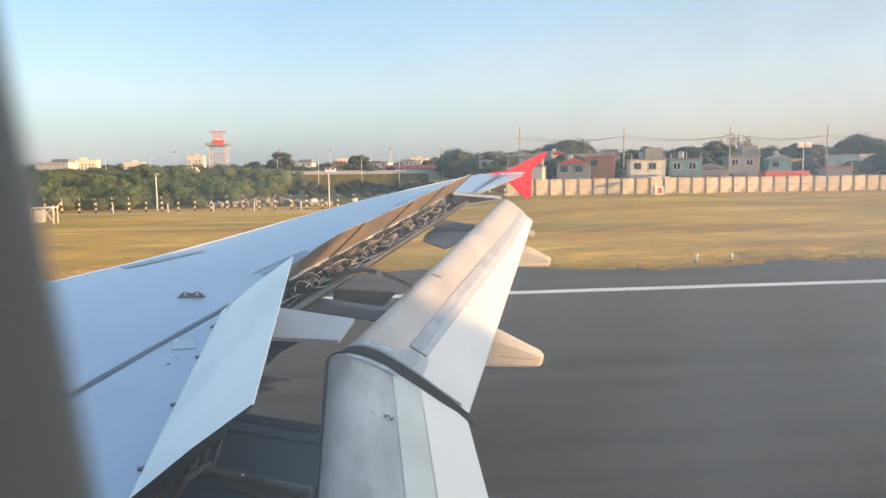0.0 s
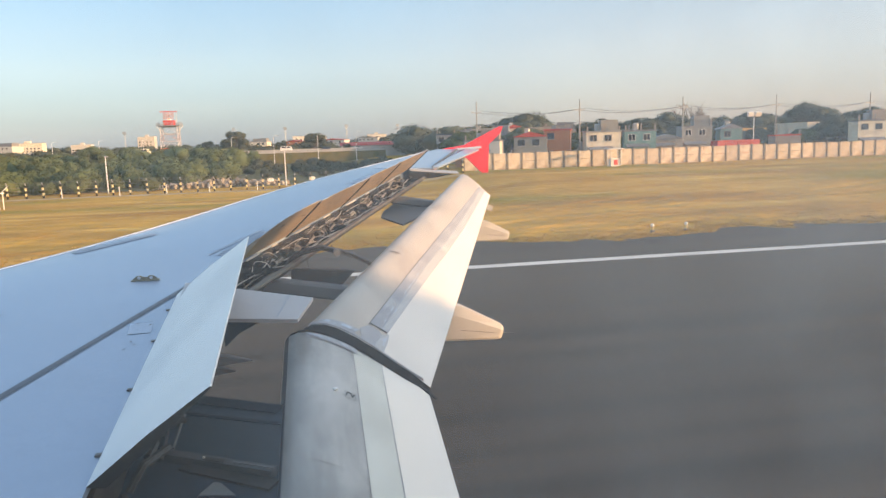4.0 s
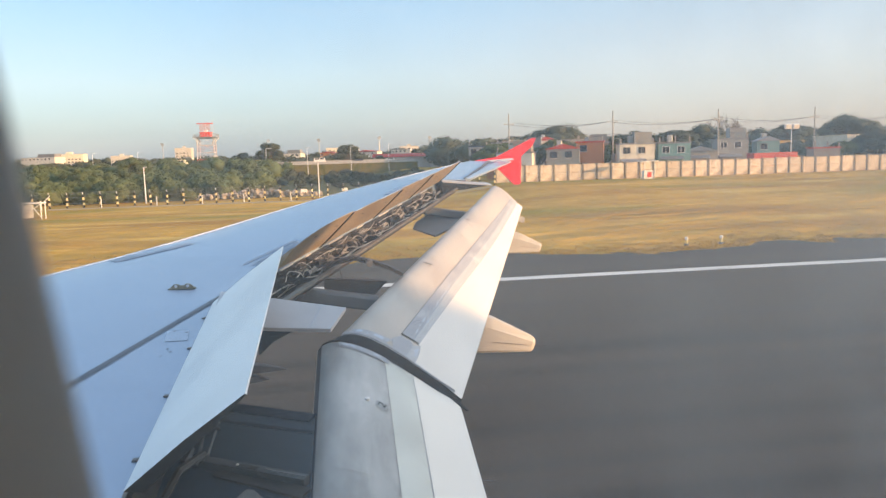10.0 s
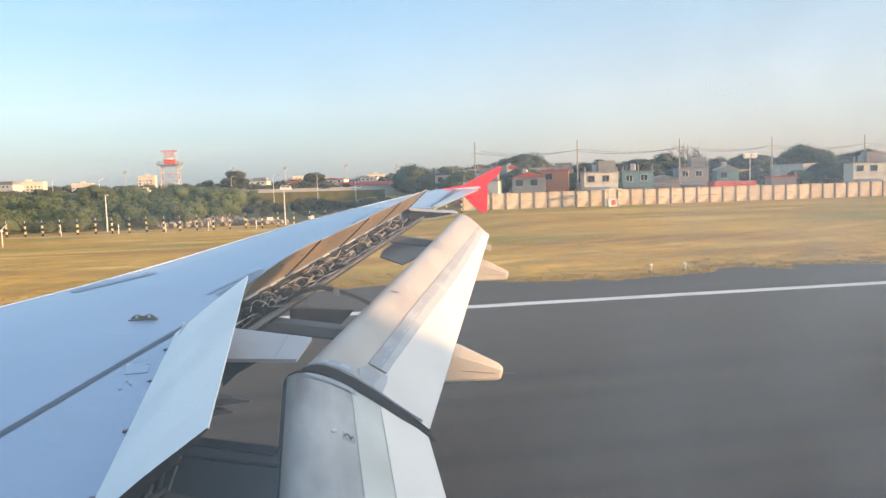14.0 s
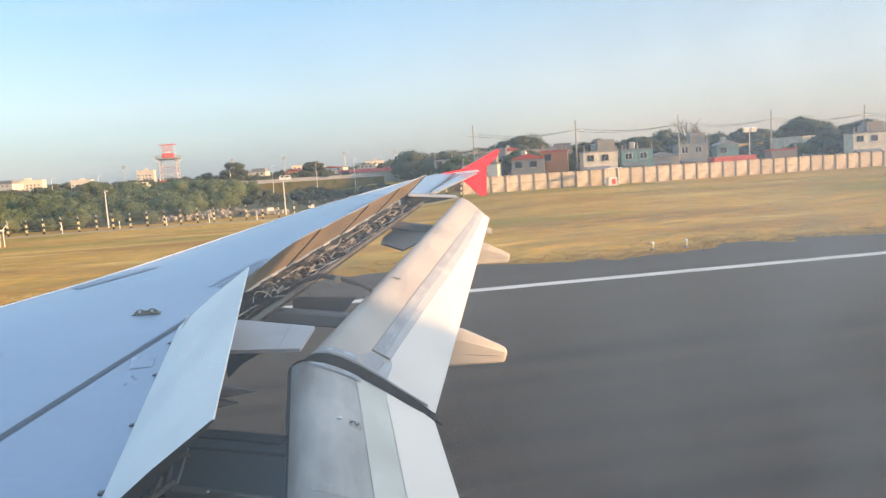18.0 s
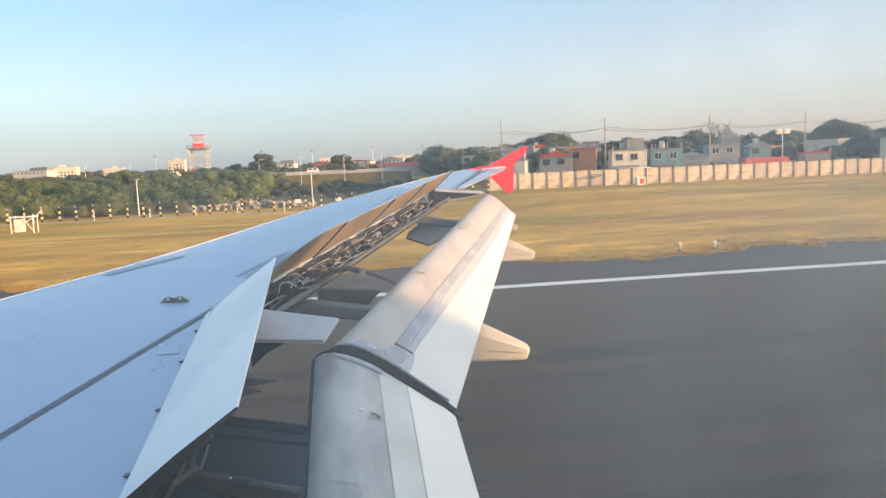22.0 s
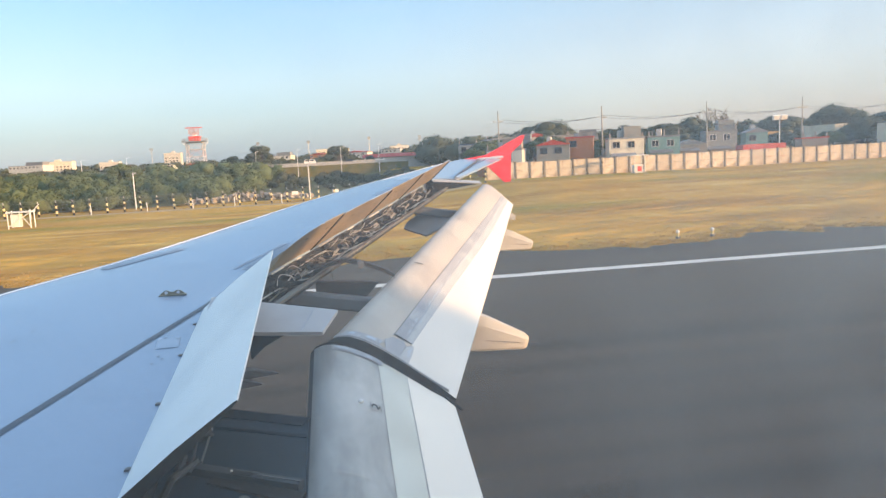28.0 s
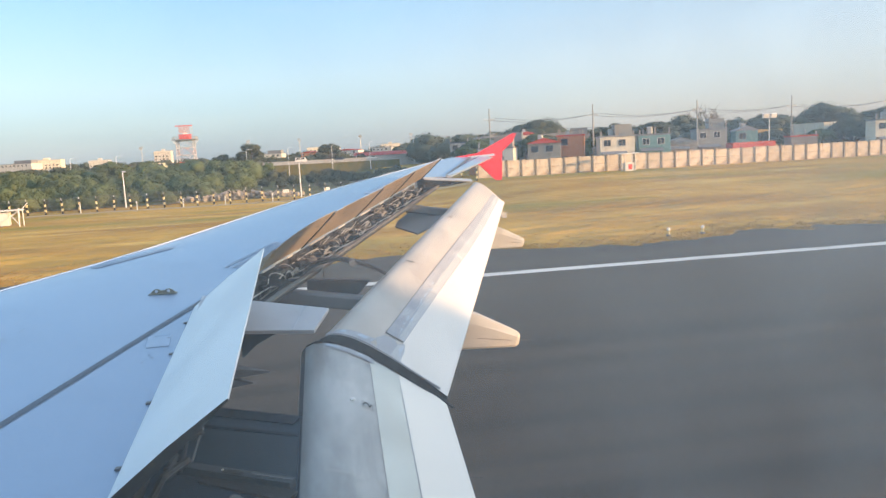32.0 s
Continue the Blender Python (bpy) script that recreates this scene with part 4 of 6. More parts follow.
tube(bm, [(-0.185, 5.03, 3.417), (-0.262, 4.64, 3.346)], 0.0025, 5)
part("seam", bm, MARKING, shroud)
for x, y, z in ((-0.24, 4.90, 3.402), (-0.36, 4.78, 3.386)):
    bm = B()
    box(bm, (x, y, z), (0.007, 0.007, 0.003))
    part("paint_chip", bm, SEAM, shroud)

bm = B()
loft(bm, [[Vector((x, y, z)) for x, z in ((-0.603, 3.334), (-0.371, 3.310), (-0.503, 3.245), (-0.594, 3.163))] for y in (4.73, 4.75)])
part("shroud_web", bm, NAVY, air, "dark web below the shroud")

# inside of the inner flap bay
bm = B()
loft(bm, [[Vector((inner_x(y) + 0.02, y, top_z(y) - 0.03)), Vector((inner_x(y) + 0.02, y, top_z(y) - 0.5)), Vector((inner_x(y) - 0.02, y, top_z(y) - 0.5)), Vector((inner_x(y) - 0.02, y, top_z(y) - 0.03))] for y in (0.6, 3, 5.28)])
part("rear_spar", bm, BAY_DARK, air, "dark rear spar")


def deck(x, y, lift=0.0):
    """A place on the tilted floor of the inner bay."""
    return Vector((x, y, 3.07 - 0.09 * (3.9 - y) + lift))


def deck_bar(name, a, b, width, height, mat, label=""):
    a, b = Vector(a), Vector(b)
    side = Vector((b.y - a.y, a.x - b.x)).normalized() * width / 2
    bm = B()
    loft(bm, [[deck(q.x + s * side.x, q.y + s * side.y, h) for s, h in ((-1, 0.002), (-1, height), (1, height), (1, 0.002))] for q in (a, b)])
    return part(name, bm, mat, air, label)


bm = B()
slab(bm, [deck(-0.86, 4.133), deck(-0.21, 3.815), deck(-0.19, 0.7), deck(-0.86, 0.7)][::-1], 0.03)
part("bay_floor", bm, NAVY, air, "inner flap bay floor in painted blue-grey shade")
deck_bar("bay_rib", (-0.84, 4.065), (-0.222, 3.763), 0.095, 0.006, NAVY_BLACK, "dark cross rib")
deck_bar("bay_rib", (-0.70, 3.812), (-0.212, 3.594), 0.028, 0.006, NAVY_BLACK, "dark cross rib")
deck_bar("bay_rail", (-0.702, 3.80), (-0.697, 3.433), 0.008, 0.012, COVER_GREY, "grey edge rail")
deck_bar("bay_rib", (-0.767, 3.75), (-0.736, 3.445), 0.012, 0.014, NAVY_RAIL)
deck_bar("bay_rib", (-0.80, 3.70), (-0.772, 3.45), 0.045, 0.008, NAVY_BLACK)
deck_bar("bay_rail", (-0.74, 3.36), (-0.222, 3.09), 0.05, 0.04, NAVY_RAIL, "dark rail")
deck_bar("bay_rail", (-0.40, 3.182), (-0.225, 3.092), 0.008, 0.044, COVER_GREY, "grey edge rail")
deck_bar("drain_slot", (-0.532, 3.242), (-0.442, 3.200), 0.024, 0.043, BAY_DARK, "dark oval slot")
deck_bar("pin", (-0.537, 3.246), (-0.528, 3.242), 0.006, 0.048, ROD, "bright pin")
deck_bar("bay_rib", (-0.62, 3.26), (-0.222, 3.01), 0.08, 0.014, BAY_DARK, "dark rib")
deck_bar("closing_panel", (-0.90, 2.85), (-0.19, 2.74), 0.22, 0.04, PANEL_WHITE, "white closing panel of the bay")
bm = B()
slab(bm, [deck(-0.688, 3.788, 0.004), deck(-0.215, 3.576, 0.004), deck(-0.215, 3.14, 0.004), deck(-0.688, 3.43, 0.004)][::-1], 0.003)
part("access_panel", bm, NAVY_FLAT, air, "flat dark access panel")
bm = B()
slab(bm, [deck(-0.52, 2.96, 0.03), deck(-0.47, 3.05, 0.03), deck(-0.44, 3.04, 0.03), deck(-0.37, 2.93, 0.03)][::-1], 0.003)
part("patch_plate", bm, COVER_GREY, air, "small grey plate")
rnd = random.Random(31)
for k in range(16):
    y, x = rnd.uniform(2.6, 3.9), rnd.uniform(-0.84, -0.74)
    bm = B()
    pts = [deck(x, y, 0.03)]
    for q in range(3):
        y += rnd.uniform(-0.18, 0.18)
        x = min(-0.68, max(-0.85, x + rnd.uniform(-0.05, 0.07)))
        pts.append(deck(x, y, rnd.uniform(0.02, 0.12)))
    tube(bm, pts, rnd.choice((0.008, 0.012, 0.018)))
    part("pipe", bm, BAY_DARK if k % 3 else BAY_METAL, air, smooth=True)
for z, x1, x0 in ((3.145, -0.41, -0.80), (3.085, -0.515, -0.80)):
    bm = B()
    loft(bm, [[Vector((x0, 4.5 + a, z + b)) for a, b in ((-0.05, -0.025), (0.05, -0.025), (0.05, 0.03), (-0.05, 0.03))], [Vector((x0 + (x1 - x0) * 0.6, 4.5 + a, z + b)) for a, b in ((-0.04, -0.025), (0.04, -0.025), (0.04, 0.022), (-0.04, 0.022))],
              [Vector((x1, 4.5 + a, z + b)) for a, b in ((-0.005, -0.02), (0.005, -0.02), (0.005, -0.015), (-0.005, -0.015))]])
    part("vane", bm, SEAM, air, "dark pointed vane", smooth=True)
for y in (2.95, 3.6, 4.3, 4.9):
    bm = B()
    box(bm, on_wing(inner_x(y) - 0.012, y, 0.004), (0.022, 0.03, 0.008), bevel=0.002)
    part("hinge", bm, SEAM, air, "small spoiler hinge")

# fuselage: tube with a tapering tail, window opening in the side by the camera
FR, FY, FZ = 1.95, -1.62, 3.92
def fus_ring(x, k=1.0, lift=0.0, n=48):
    return [Vector((x, FY + FR * k * math.cos(a), FZ + lift + FR * k * math.sin(a))) for a in (math.tau * i / n for i in range(n))]


def arc(x, a, b, k=1.0, lift=0.0, n=40):
    return [Vector((x, FY + FR * k * math.cos(t), FZ + lift + FR * k * math.sin(t))) for t in (a + (b - a) * i / n for i in range(n + 1))]


# the far side is open along its row of windows
bm = B()
f0, f1 = math.pi - 0.36, math.pi - 0.14
loft(bm, [fus_ring(*s) for s in ((-16, 0.3, -0.4), (-14.5, 0.75, -0.2), (-12, 1, 0))], caps=False)
loft(bm, [fus_ring(*s) for s in ((7, 1, 0), (10, 0.88, 0.22), (13, 0.66, 0.62), (15.2, 0.36, 1.05), (16.2, 0.08, 1.35))], caps=False)
for x0, x1 in ((-12, -0.45), (0.45, 7)):
    loft(bm, [arc(x, f1, math.tau + f0) for x in (x0, x1)], close=False, caps=False)
# the bay by the camera is open to the window as well
for a, b in ((0.42, f0), (f1, math.tau - 0.02)):
    loft(bm, [arc(x, a, b) for x in (-0.45, 0.45)], close=False, caps=False)
part("fuselage", bm, SKIN, air, "white fuselage shell", smooth=True)

# unseen fin, added to throw shade over the inboard spoilers
bm = B()
loft(bm, [[Vector((x, FY + dy, z)) for x, dy in ((x0, 0.0), (x0 + 0.3 * (x1 - x0), 0.24 * k), (x1, 0.02), (x1, -0.02), (x0 + 0.3 * (x1 - x0), -0.24 * k))] for x0, x1, z, k in ((8.7, 14.7, 5.5, 1.0), (14.4, 16.5, 11.6, 0.4))])
part("tail_fin", bm, SKIN, air, "unseen white tail fin added for its shade")

# landing gear under the wing root and the nose
for x, y, top in ((-1.9, 2.2, 3.1), (-1.9, -5.4, 3.1), (-13.0, FY, 2.3)):
    bm = B()
    tube(bm, [(x, y, 0.5), (x, y, top)], 0.12, 10)
    leg = part("landing_gear", bm, STEEL_AIR, air, "landing gear leg")
    for dy in (-0.3, 0.3):
        bm = B()
        loft(bm, [[Vector((x + r * math.cos(a), y + dy + k, 0.58 + r * math.sin(a))) for a in (math.tau * i / 24 for i in range(24))] for k, r in ((-0.19, 0.44), (-0.14, 0.56), (0.0, 0.585), (0.14, 0.56), (0.19, 0.44))])
        part("wheel", bm, RUBBER, leg, smooth=True)
    bm = B()
    tube(bm, [(x, y - 0.3, 0.58), (x, y + 0.3, 0.58)], 0.09, 8)
    part("axle", bm, STEEL_AIR, leg)

# cabin side: window surround close to the lens and the panel round it


def round_rect(cx, cz, w, h, r, y, n=9):
    pts = []
    for ox, oz, a in ((w - r, h - r, 0), (-w + r, h - r, 90), (-w + r, -h + r, 180), (w - r, -h + r, 270)):
        for i in range(n):
            t = radians(a + 90 * i / (n - 1))
            z = cz + oz + r * math.sin(t)
            pts.append(Vector((cx + ox + r * math.cos(t) - 0.13 * (z - 4.4), y, z)))
    return pts


bm = B()
mouth = (0.159, 4.40)
loft(bm, [round_rect(0.16, 4.45, 0.36, 0.35, 0.15, 0.315), round_rect(*mouth, 0.235, 0.28, 0.16, 0.13), round_rect(*mouth, 0.203, 0.243, 0.153, 0.095), round_rect(*mouth, 0.200, 0.24, 0.150, 0.085),
          round_rect(*mouth, 0.205, 0.245, 0.155, 0.072), round_rect(0.0, 4.4, 0.60, 0.52, 0.05, 0.068), round_rect(0.0, 4.4, 0.60, 0.52, 0.05, 0.315)], caps=False)
part("window_frame", bm, CABIN, air, "dark grey window surround", smooth=True)
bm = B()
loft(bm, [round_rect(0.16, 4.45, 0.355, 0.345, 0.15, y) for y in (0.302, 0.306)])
pane = part("window_pane", bm, PANE, air, "scuffed window pane with glare haze painted in")
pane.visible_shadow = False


# ---- ground ----
def sheet(name, x0, x1, y0, y1, z, mat, label, nx=1, ny=1, jag=None):
    bm = B()
    rows = []
    for j in range(ny + 1):
        y = y0 + (y1 - y0) * j / ny
        rows.append([Vector((x0 + (x1 - x0) * i / nx, y + (jag(x0 + (x1 - x0) * i / nx) if jag and j == ny else 0), z)) for i in range(nx + 1)])
    loft(bm, rows, close=False, caps=False)
    return tagged(link(name, bm, mat), label, "ground", kind="structure")


def smooth(t):
    t = min(1.0, max(0.0, t))
    return t * t * (3 - 2 * t)


def ground_z(x, y):
    """The field falls away towards the post fence and stays level by the wall."""
    return -1.3 * smooth((y - 42) / 58) * smooth((26 - x) / 16)


bm = B()
xs = [-4500, -1500, -600, *range(-300, 0, 20), *[2 * k for k in range(0, 20)], 40, 80, 160, 400, 1500, 4500]
ys = [-4500, -1000, -200, 0, 40, *[42 + 4 * k for k in range(16)], 110, 130, 200, 400, 1000, 4500]
loft(bm, [[Vector((x, y, ground_z(x, y))) for x in xs] for y in ys], close=False, caps=False)
tagged(link("ground", bm, GRASS, smooth=True), "dry golden airfield grass", "ground", kind="structure")


def edge_jag(x):
    return 2.4 * noise.noise((x * 0.11, 0, 0)) + 2.2 * abs(noise.noise((x * 0.23, 3, 0))) - 0.5 + 1.0 * noise.noise((x * 0.8, 5, 0)) + 0.5 * noise.noise((x * 2.1, 7, 0))


sheet("road", -700, 700, -34, 31.6, 0.004, ASPHALT, "grey asphalt runway with tyre streaks and painted shade nearby", 2800, 1, edge_jag)
sheet("runway_line", -700, 700, 25.1, 25.75, 0.008, LINE_PAINT, "white painted runway edge line")
bm = B()
loft(bm, [[Vector((x, y, ground_z(x, y) + 0.01)) for x in (-600, -300, -100, 0, 6, 10, 14, 18, 22)] for y in (121, 200, 300, 420)], close=False, caps=False)
tagged(link("scrub", bm, SCRUB_GROUND), "olive scrub ground behind the fence", "ground", kind="structure")

# ---- boundary: banded posts with wire, then a panelled wall ----
FENCE_Y, JOIN, POSTS, PITCH = 111.0, 24.0, 96, 2.3
FIELD_LOW = -1.3
fence = thing("post_fence", (0, FENCE_Y, 0), "wire fence on black and yellow banded concrete posts", "fence", kind="structure")
bm = B()
for k in range(0, 5, 2):
    box(bm, (0, 0, 0.19 + 0.38 * k), (0.21, 0.21, 0.38))
black = link("post", bm, POST_BLACK, fence)
bm = B()
for k in (1, 3):
    box(bm, (0, 0, 0.19 + 0.38 * k), (0.216, 0.216, 0.38))
yellow = link("band", bm, POST_YELLOW, black)
bm = B()
tube(bm, [(0, 0, 1.90), (0, 0, 2.10), (0, -0.16, 2.28)], 0.035, 6)
tip = link("wire_holder", bm, PIPE_WHITE, black)


def fence_x(k):
    return JOIN - 1.2 - PITCH * k


black.matrix_basis = Matrix.Translation((fence_x(0), 0, ground_z(fence_x(0), FENCE_Y)))
for k in range(1, POSTS):
    x = fence_x(k)
    o = share("post", black, fence, Matrix.Translation((x, 0.15 * math.sin(k * 1.7), ground_z(x, FENCE_Y) + 0.05 * math.sin(k * 2.3))) @ pose(0, 0, 0, 1.5 * math.sin(k), 1.2 * math.cos(k * 3), 0))
    share("band", yellow, o, Matrix())
    share("wire_holder", tip, o, Matrix())
for z in (0.65, 1.1, 1.55, 1.95, 2.22):
    bm = B()
    tube(bm, [(fence_x(k), 0.15 - (0.28 if z > 2 else 0), ground_z(fence_x(k), FENCE_Y) + z + 0.03 * math.sin(k * 1.9)) for k in range(0, POSTS, 2)], 0.018, 4)
    part("wire", bm, WIRE, fence)
mesh_pts, mesh_quads = [], []
for k in range(0, (POSTS - 1) * 8):
    x = fence_x(k / 8)
    b, g = len(mesh_pts), ground_z(x, FENCE_Y)
    mesh_pts += [(x - 0.007, 0.15, g + 0.1), (x + 0.007, 0.15, g + 0.1), (x + 0.007, 0.15, g + 1.9), (x - 0.007, 0.15, g + 1.9)]
    mesh_quads.append((b, b + 1, b + 2, b + 3))
me = bpy.data.meshes.new("wire_mesh")
me.from_pydata(mesh_pts, [], mesh_quads)
me.materials.append(WIRE)
new("wire_mesh", me).parent = fence
bm = B()
tube(bm, [(0, -1.6, FIELD_LOW), (0, -1.6, FIELD_LOW + 1.3)], 0.06, 8)
pipe0 = link("marker_pipe", bm, PIPE_WHITE, fence)
for k in range(1, 30):
    share("marker_pipe", pipe0, fence, Matrix.Translation((-6.9 * k + math.sin(k * 5.1), 0, 0)))
bm = B()
box(bm, (0, -0.12, FIELD_LOW + 1.35), (0.9, 0.03, 0.5), bevel=0.01)
plate = link("sign_plate", bm, PIPE_WHITE, fence)
for k in (12, 31, 50):
    share("sign_plate", plate, fence, Matrix.Translation((fence_x(k + 0.5), 0, 0)))
# dirt track along the foot of the fence
bm = B()
loft(bm, [[Vector((x, FENCE_Y + dy + 0.5 * noise.noise((x * 0.06, dy, 0)), ground_z(x, FENCE_Y + dy) + 0.012)) for x in range(-200, 24, 3)] for dy in (-4.2, -2.2, -0.4)], close=False, caps=False)
tagged(link("path", bm, material("bare_dry_soil", (0.50, 0.36, 0.20), 0.95, 0, 0.2, 0.25, 3, dirt=(0.40, 0.27, 0.10), spec=0.1)), "bare pale dirt track along the fence", "path", kind="structure")

WALL_Y = 116.0
wall = thing("wall_north", (0, WALL_Y, 0), "cream concrete panel wall with dark toothed posts", "wall", kind="structure")
bm = B()
for z in (0.66, 1.97):
    box(bm, (1.2, 0, z), (2.16, 0.12, 1.27), bevel=0.02)
    box(bm, (1.2, -0.065, z), (1.9, 0.02, 1.0), bevel=0.008)
panel = link("panel", bm, WALL_PANEL, wall)
bm = B()
for k in range(5):
    box(bm, (0, -0.05, 0.29 + 0.55 * k), (0.34, 0.34, 0.40), bevel=0.03)
box(bm, (0, 0, 1.36), (0.20, 0.22, 2.7))
pillar = link("pillar", bm, CONCRETE, wall)
panel.matrix_basis = pillar.matrix_basis = Matrix.Translation((JOIN, 0, 0))
for k in range(1, 75):
    m = Matrix.Translation((JOIN + 2.4 * k, 0, 0.03 * math.sin(k * 1.3)))
    share("panel", panel, wall, m)
    share("pillar", pillar, wall, m)


# ---- plants ----
ball = bmesh.new()
bmesh.ops.create_icosphere(ball, subdivisions=2, radius=1.0)
BALL = np.array([v.co[:] for v in ball.verts])
BALL_FACES = np.array([[v.index for v in f.verts] for f in ball.faces])
ball.free()


def leaf_mesh(name, blobs, mat, parent=None, seed=1):
    """Leaf clumps: small tilted leaves strewn through ellipsoids (centre, radii, count, size), as one mesh."""
    rng = np.random.default_rng(seed)
    verts, count, hearts, faces, at = [], 0, [], [], 0
    for centre, radii, n, size in blobs:
        lump = 0.70 * (1 + 0.20 * rng.normal(size=(len(BALL), 1)))
        hearts.append(BALL * lump * np.array(radii) + np.array(centre))
        faces += (BALL_FACES + at).tolist()
        at += len(BALL)
        d = rng.normal(size=(n, 3))
        d /= np.linalg.norm(d, axis=1)[:, None]
        p = d * (rng.uniform(0.55, 1.0, (n, 1)) ** 0.5) * np.array(radii) + np.array(centre)
        out = d + 0.55 * rng.normal(size=(n, 3)) + np.array((0, 0, 0.25))
        out /= np.linalg.norm(out, axis=1)[:, None]
        u = np.cross(out, rng.normal(size=(n, 3)))
        u /= np.linalg.norm(u, axis=1)[:, None]
        v = np.cross(out, u)
        v /= np.linalg.norm(v, axis=1)[:, None]
        k = size * rng.uniform(0.6, 1.3, (n, 1))
        quad = np.stack([p - u * k * 0.6, p + v * k * 0.45, p + u * k * 0.6, p - v * k * 0.45], 1)
        verts.append(quad.reshape(-1, 3))
        count += n
    verts = np.concatenate(verts + hearts)
    me = bpy.data.meshes.new(name)
    me.from_pydata(verts.tolist(), [], np.arange(count * 4).reshape(-1, 4).tolist() + [[i + count * 4 for i in f] for f in faces])
    me.materials.append(mat)
    me.polygons.foreach_set("use_smooth", [True] * len(me.polygons))
    ob = new(name, me)
    ob.parent = parent
    return ob


def belt(name, x0, x1, y0, y1, h0, h1, n, mat, label, seed, leaf=0.55, per=130, wide=1.0):
    """A tangle of shrubs or far trees."""
    rnd = random.Random(seed)
    blobs = []
    for _ in range(n):
        f = rnd.random()
        x, y = rnd.uniform(x0, x1), y0 + (y1 - y0) * f
        h = (h0 + (h1 - h0) * f) * rnd.uniform(0.65, 1.15) * (1 + 0.25 * noise.noise((x * 0.03, y * 0.03, seed)))
        w = h * rnd.uniform(0.5, 0.9) * wide
        g = ground_z(x, y)
        blobs.append(((x, y, g + h * 0.5), (w, w, h * 0.52), per, leaf * (0.7 + 0.5 * f)))
        blobs.append(((x + w * rnd.uniform(-0.6, 0.6), y - w * 0.3, g + h * 0.75), (w * 0.5, w * 0.5, h * 0.3), per // 2, leaf))
    return tagged(leaf_mesh(name, blobs, mat, None, seed), label, "plants", kind="stuff")


def tree(x, y, height, spread, label, mat=LEAF_DARK, bare=False, seed=1, flat=0.35, clumps=24, leaf=0.34, per=360, low=0.30):
    rnd = random.Random(seed)
    if x > 25 and y < 210:
        height *= 0.84
    root = thing("tree", (x, y, ground_z(x, y)), label, "tree")
    bm = B()
    r = height * 0.026
    fork = height * low
    lean = rnd.uniform(-0.05, 0.05) * height
    tube(bm, [(0, 0, -0.1), (lean * 0.3, 0, fork * 0.5), (lean * 0.6, 0, fork)], r * 1.3, 7, r * 0.85)
    tips = []
    for i in range(clumps):
        a = math.tau * i / clumps + rnd.uniform(-0.4, 0.4)
        k = rnd.uniform(0.25, 1.0)
        tip = Vector((lean + math.cos(a) * spread * k, math.sin(a) * spread * k, height * (1 - flat * k * rnd.uniform(0.7, 1.3)) - rnd.uniform(0, 0.12) * height))
        mid = Vector((lean * 0.8, 0, fork)).lerp(tip, 0.5) + Vector((0, 0, rnd.uniform(-0.02, 0.07) * height))
        tube(bm, [(lean * 0.6, 0, fork * rnd.uniform(0.8, 1.0)), mid, tip], r * 0.5, 5, r * 0.12)
        tips.append(tip)
        if bare:
            for _ in range(7):
                q = mid.lerp(tip, rnd.random())
                end = q + Vector((rnd.uniform(-1, 1), rnd.uniform(-1, 1), rnd.uniform(0.2, 1.2))) * height * 0.13
                tube(bm, [q, q.lerp(end, 0.5) + Vector((0, 0, 0.15)), end], r * 0.22, 4, r * 0.09)
    part("trunk", bm, BARK, root)
    if not bare:
        blobs = []
        for tip in tips:
            w = spread * rnd.uniform(0.30, 0.52)
            blobs.append((tip, (w, w, w * rnd.uniform(0.45, 0.75)), per, leaf))
        leaf_mesh("crown", blobs, mat, root, seed)
    return root


# scrub and woods behind the post fence
belt("shrubs", -170, -14, 118, 150, 2.6, 4.4, 230, LEAF, "dense green scrub behind the fence", 3, 0.30, 460)
belt("shrubs", -210, -18, 150, 240, 4.2, 6.3, 320, LEAF, "dense green shrubs and low trees", 4, 0.40, 420)
belt("shrubs", -18, 24, 150, 235, 1.6, 3.0, 60, LEAF_DARK, "low dark scrub behind the fence", 14, 0.5, 200)
belt("far_woods", -330, 60, 330, 520, 7.5, 10.0, 210, LEAF_DARK, "dark line of far trees", 5, 1.0, 260, 1.3)
belt("far_woods", 40, 480, 240, 330, 8.5, 12.0, 260, LEAF_DARK, "dark line of trees behind the buildings", 6, 0.8, 300, 1.1)
belt("far_woods", -700, 900, 800, 1300, 12, 17, 260, LEAF_DARK, "far dark tree line on the horizon", 7, 3.0, 120, 1.8)
tree(-30, 315, 15.5, 5.0, "tall dark tree standing above far woods", seed=11, flat=0.5)
tree(2, 330, 13.0, 4.5, "dark tree by the far road", seed=12, flat=0.3)
tree(-41, 318, 10.0, 3.5, "smaller dark tree beside the far road", seed=13)
tree(61, 205, 14.5, 7.5, "broad dark tree by the warehouse", seed=14)
tree(73, 182, 11.5, 6.0, "dense dark tree behind the wall", seed=15)
tree(80, 168, 10.5, 5.0, "dense dark tree behind the wall", seed=16, low=0.3)
tree(88, 170, 12.0, 5.5, "dense dark tree behind the wall", seed=17, low=0.3)
tree(96, 176, 17.0, 7.5, "tall bare tree with many grey branches", bare=True, seed=18, flat=0.5, clumps=22)
tree(36, 158, 8.0, 4.0, "leafy tree among small houses", seed=41)
tree(47.5, 160, 8.5, 4.2, "leafy tree among small houses", seed=42)
tree(55.5, 150, 7.0, 3.5, "leafy tree among small houses", LEAF, seed=43)
tree(67, 148, 7.5, 3.8, "leafy tree among small houses", seed=44)
tree(76.5, 138, 6.5, 3.2, "leafy tree beside the wall", LEAF, seed=45)
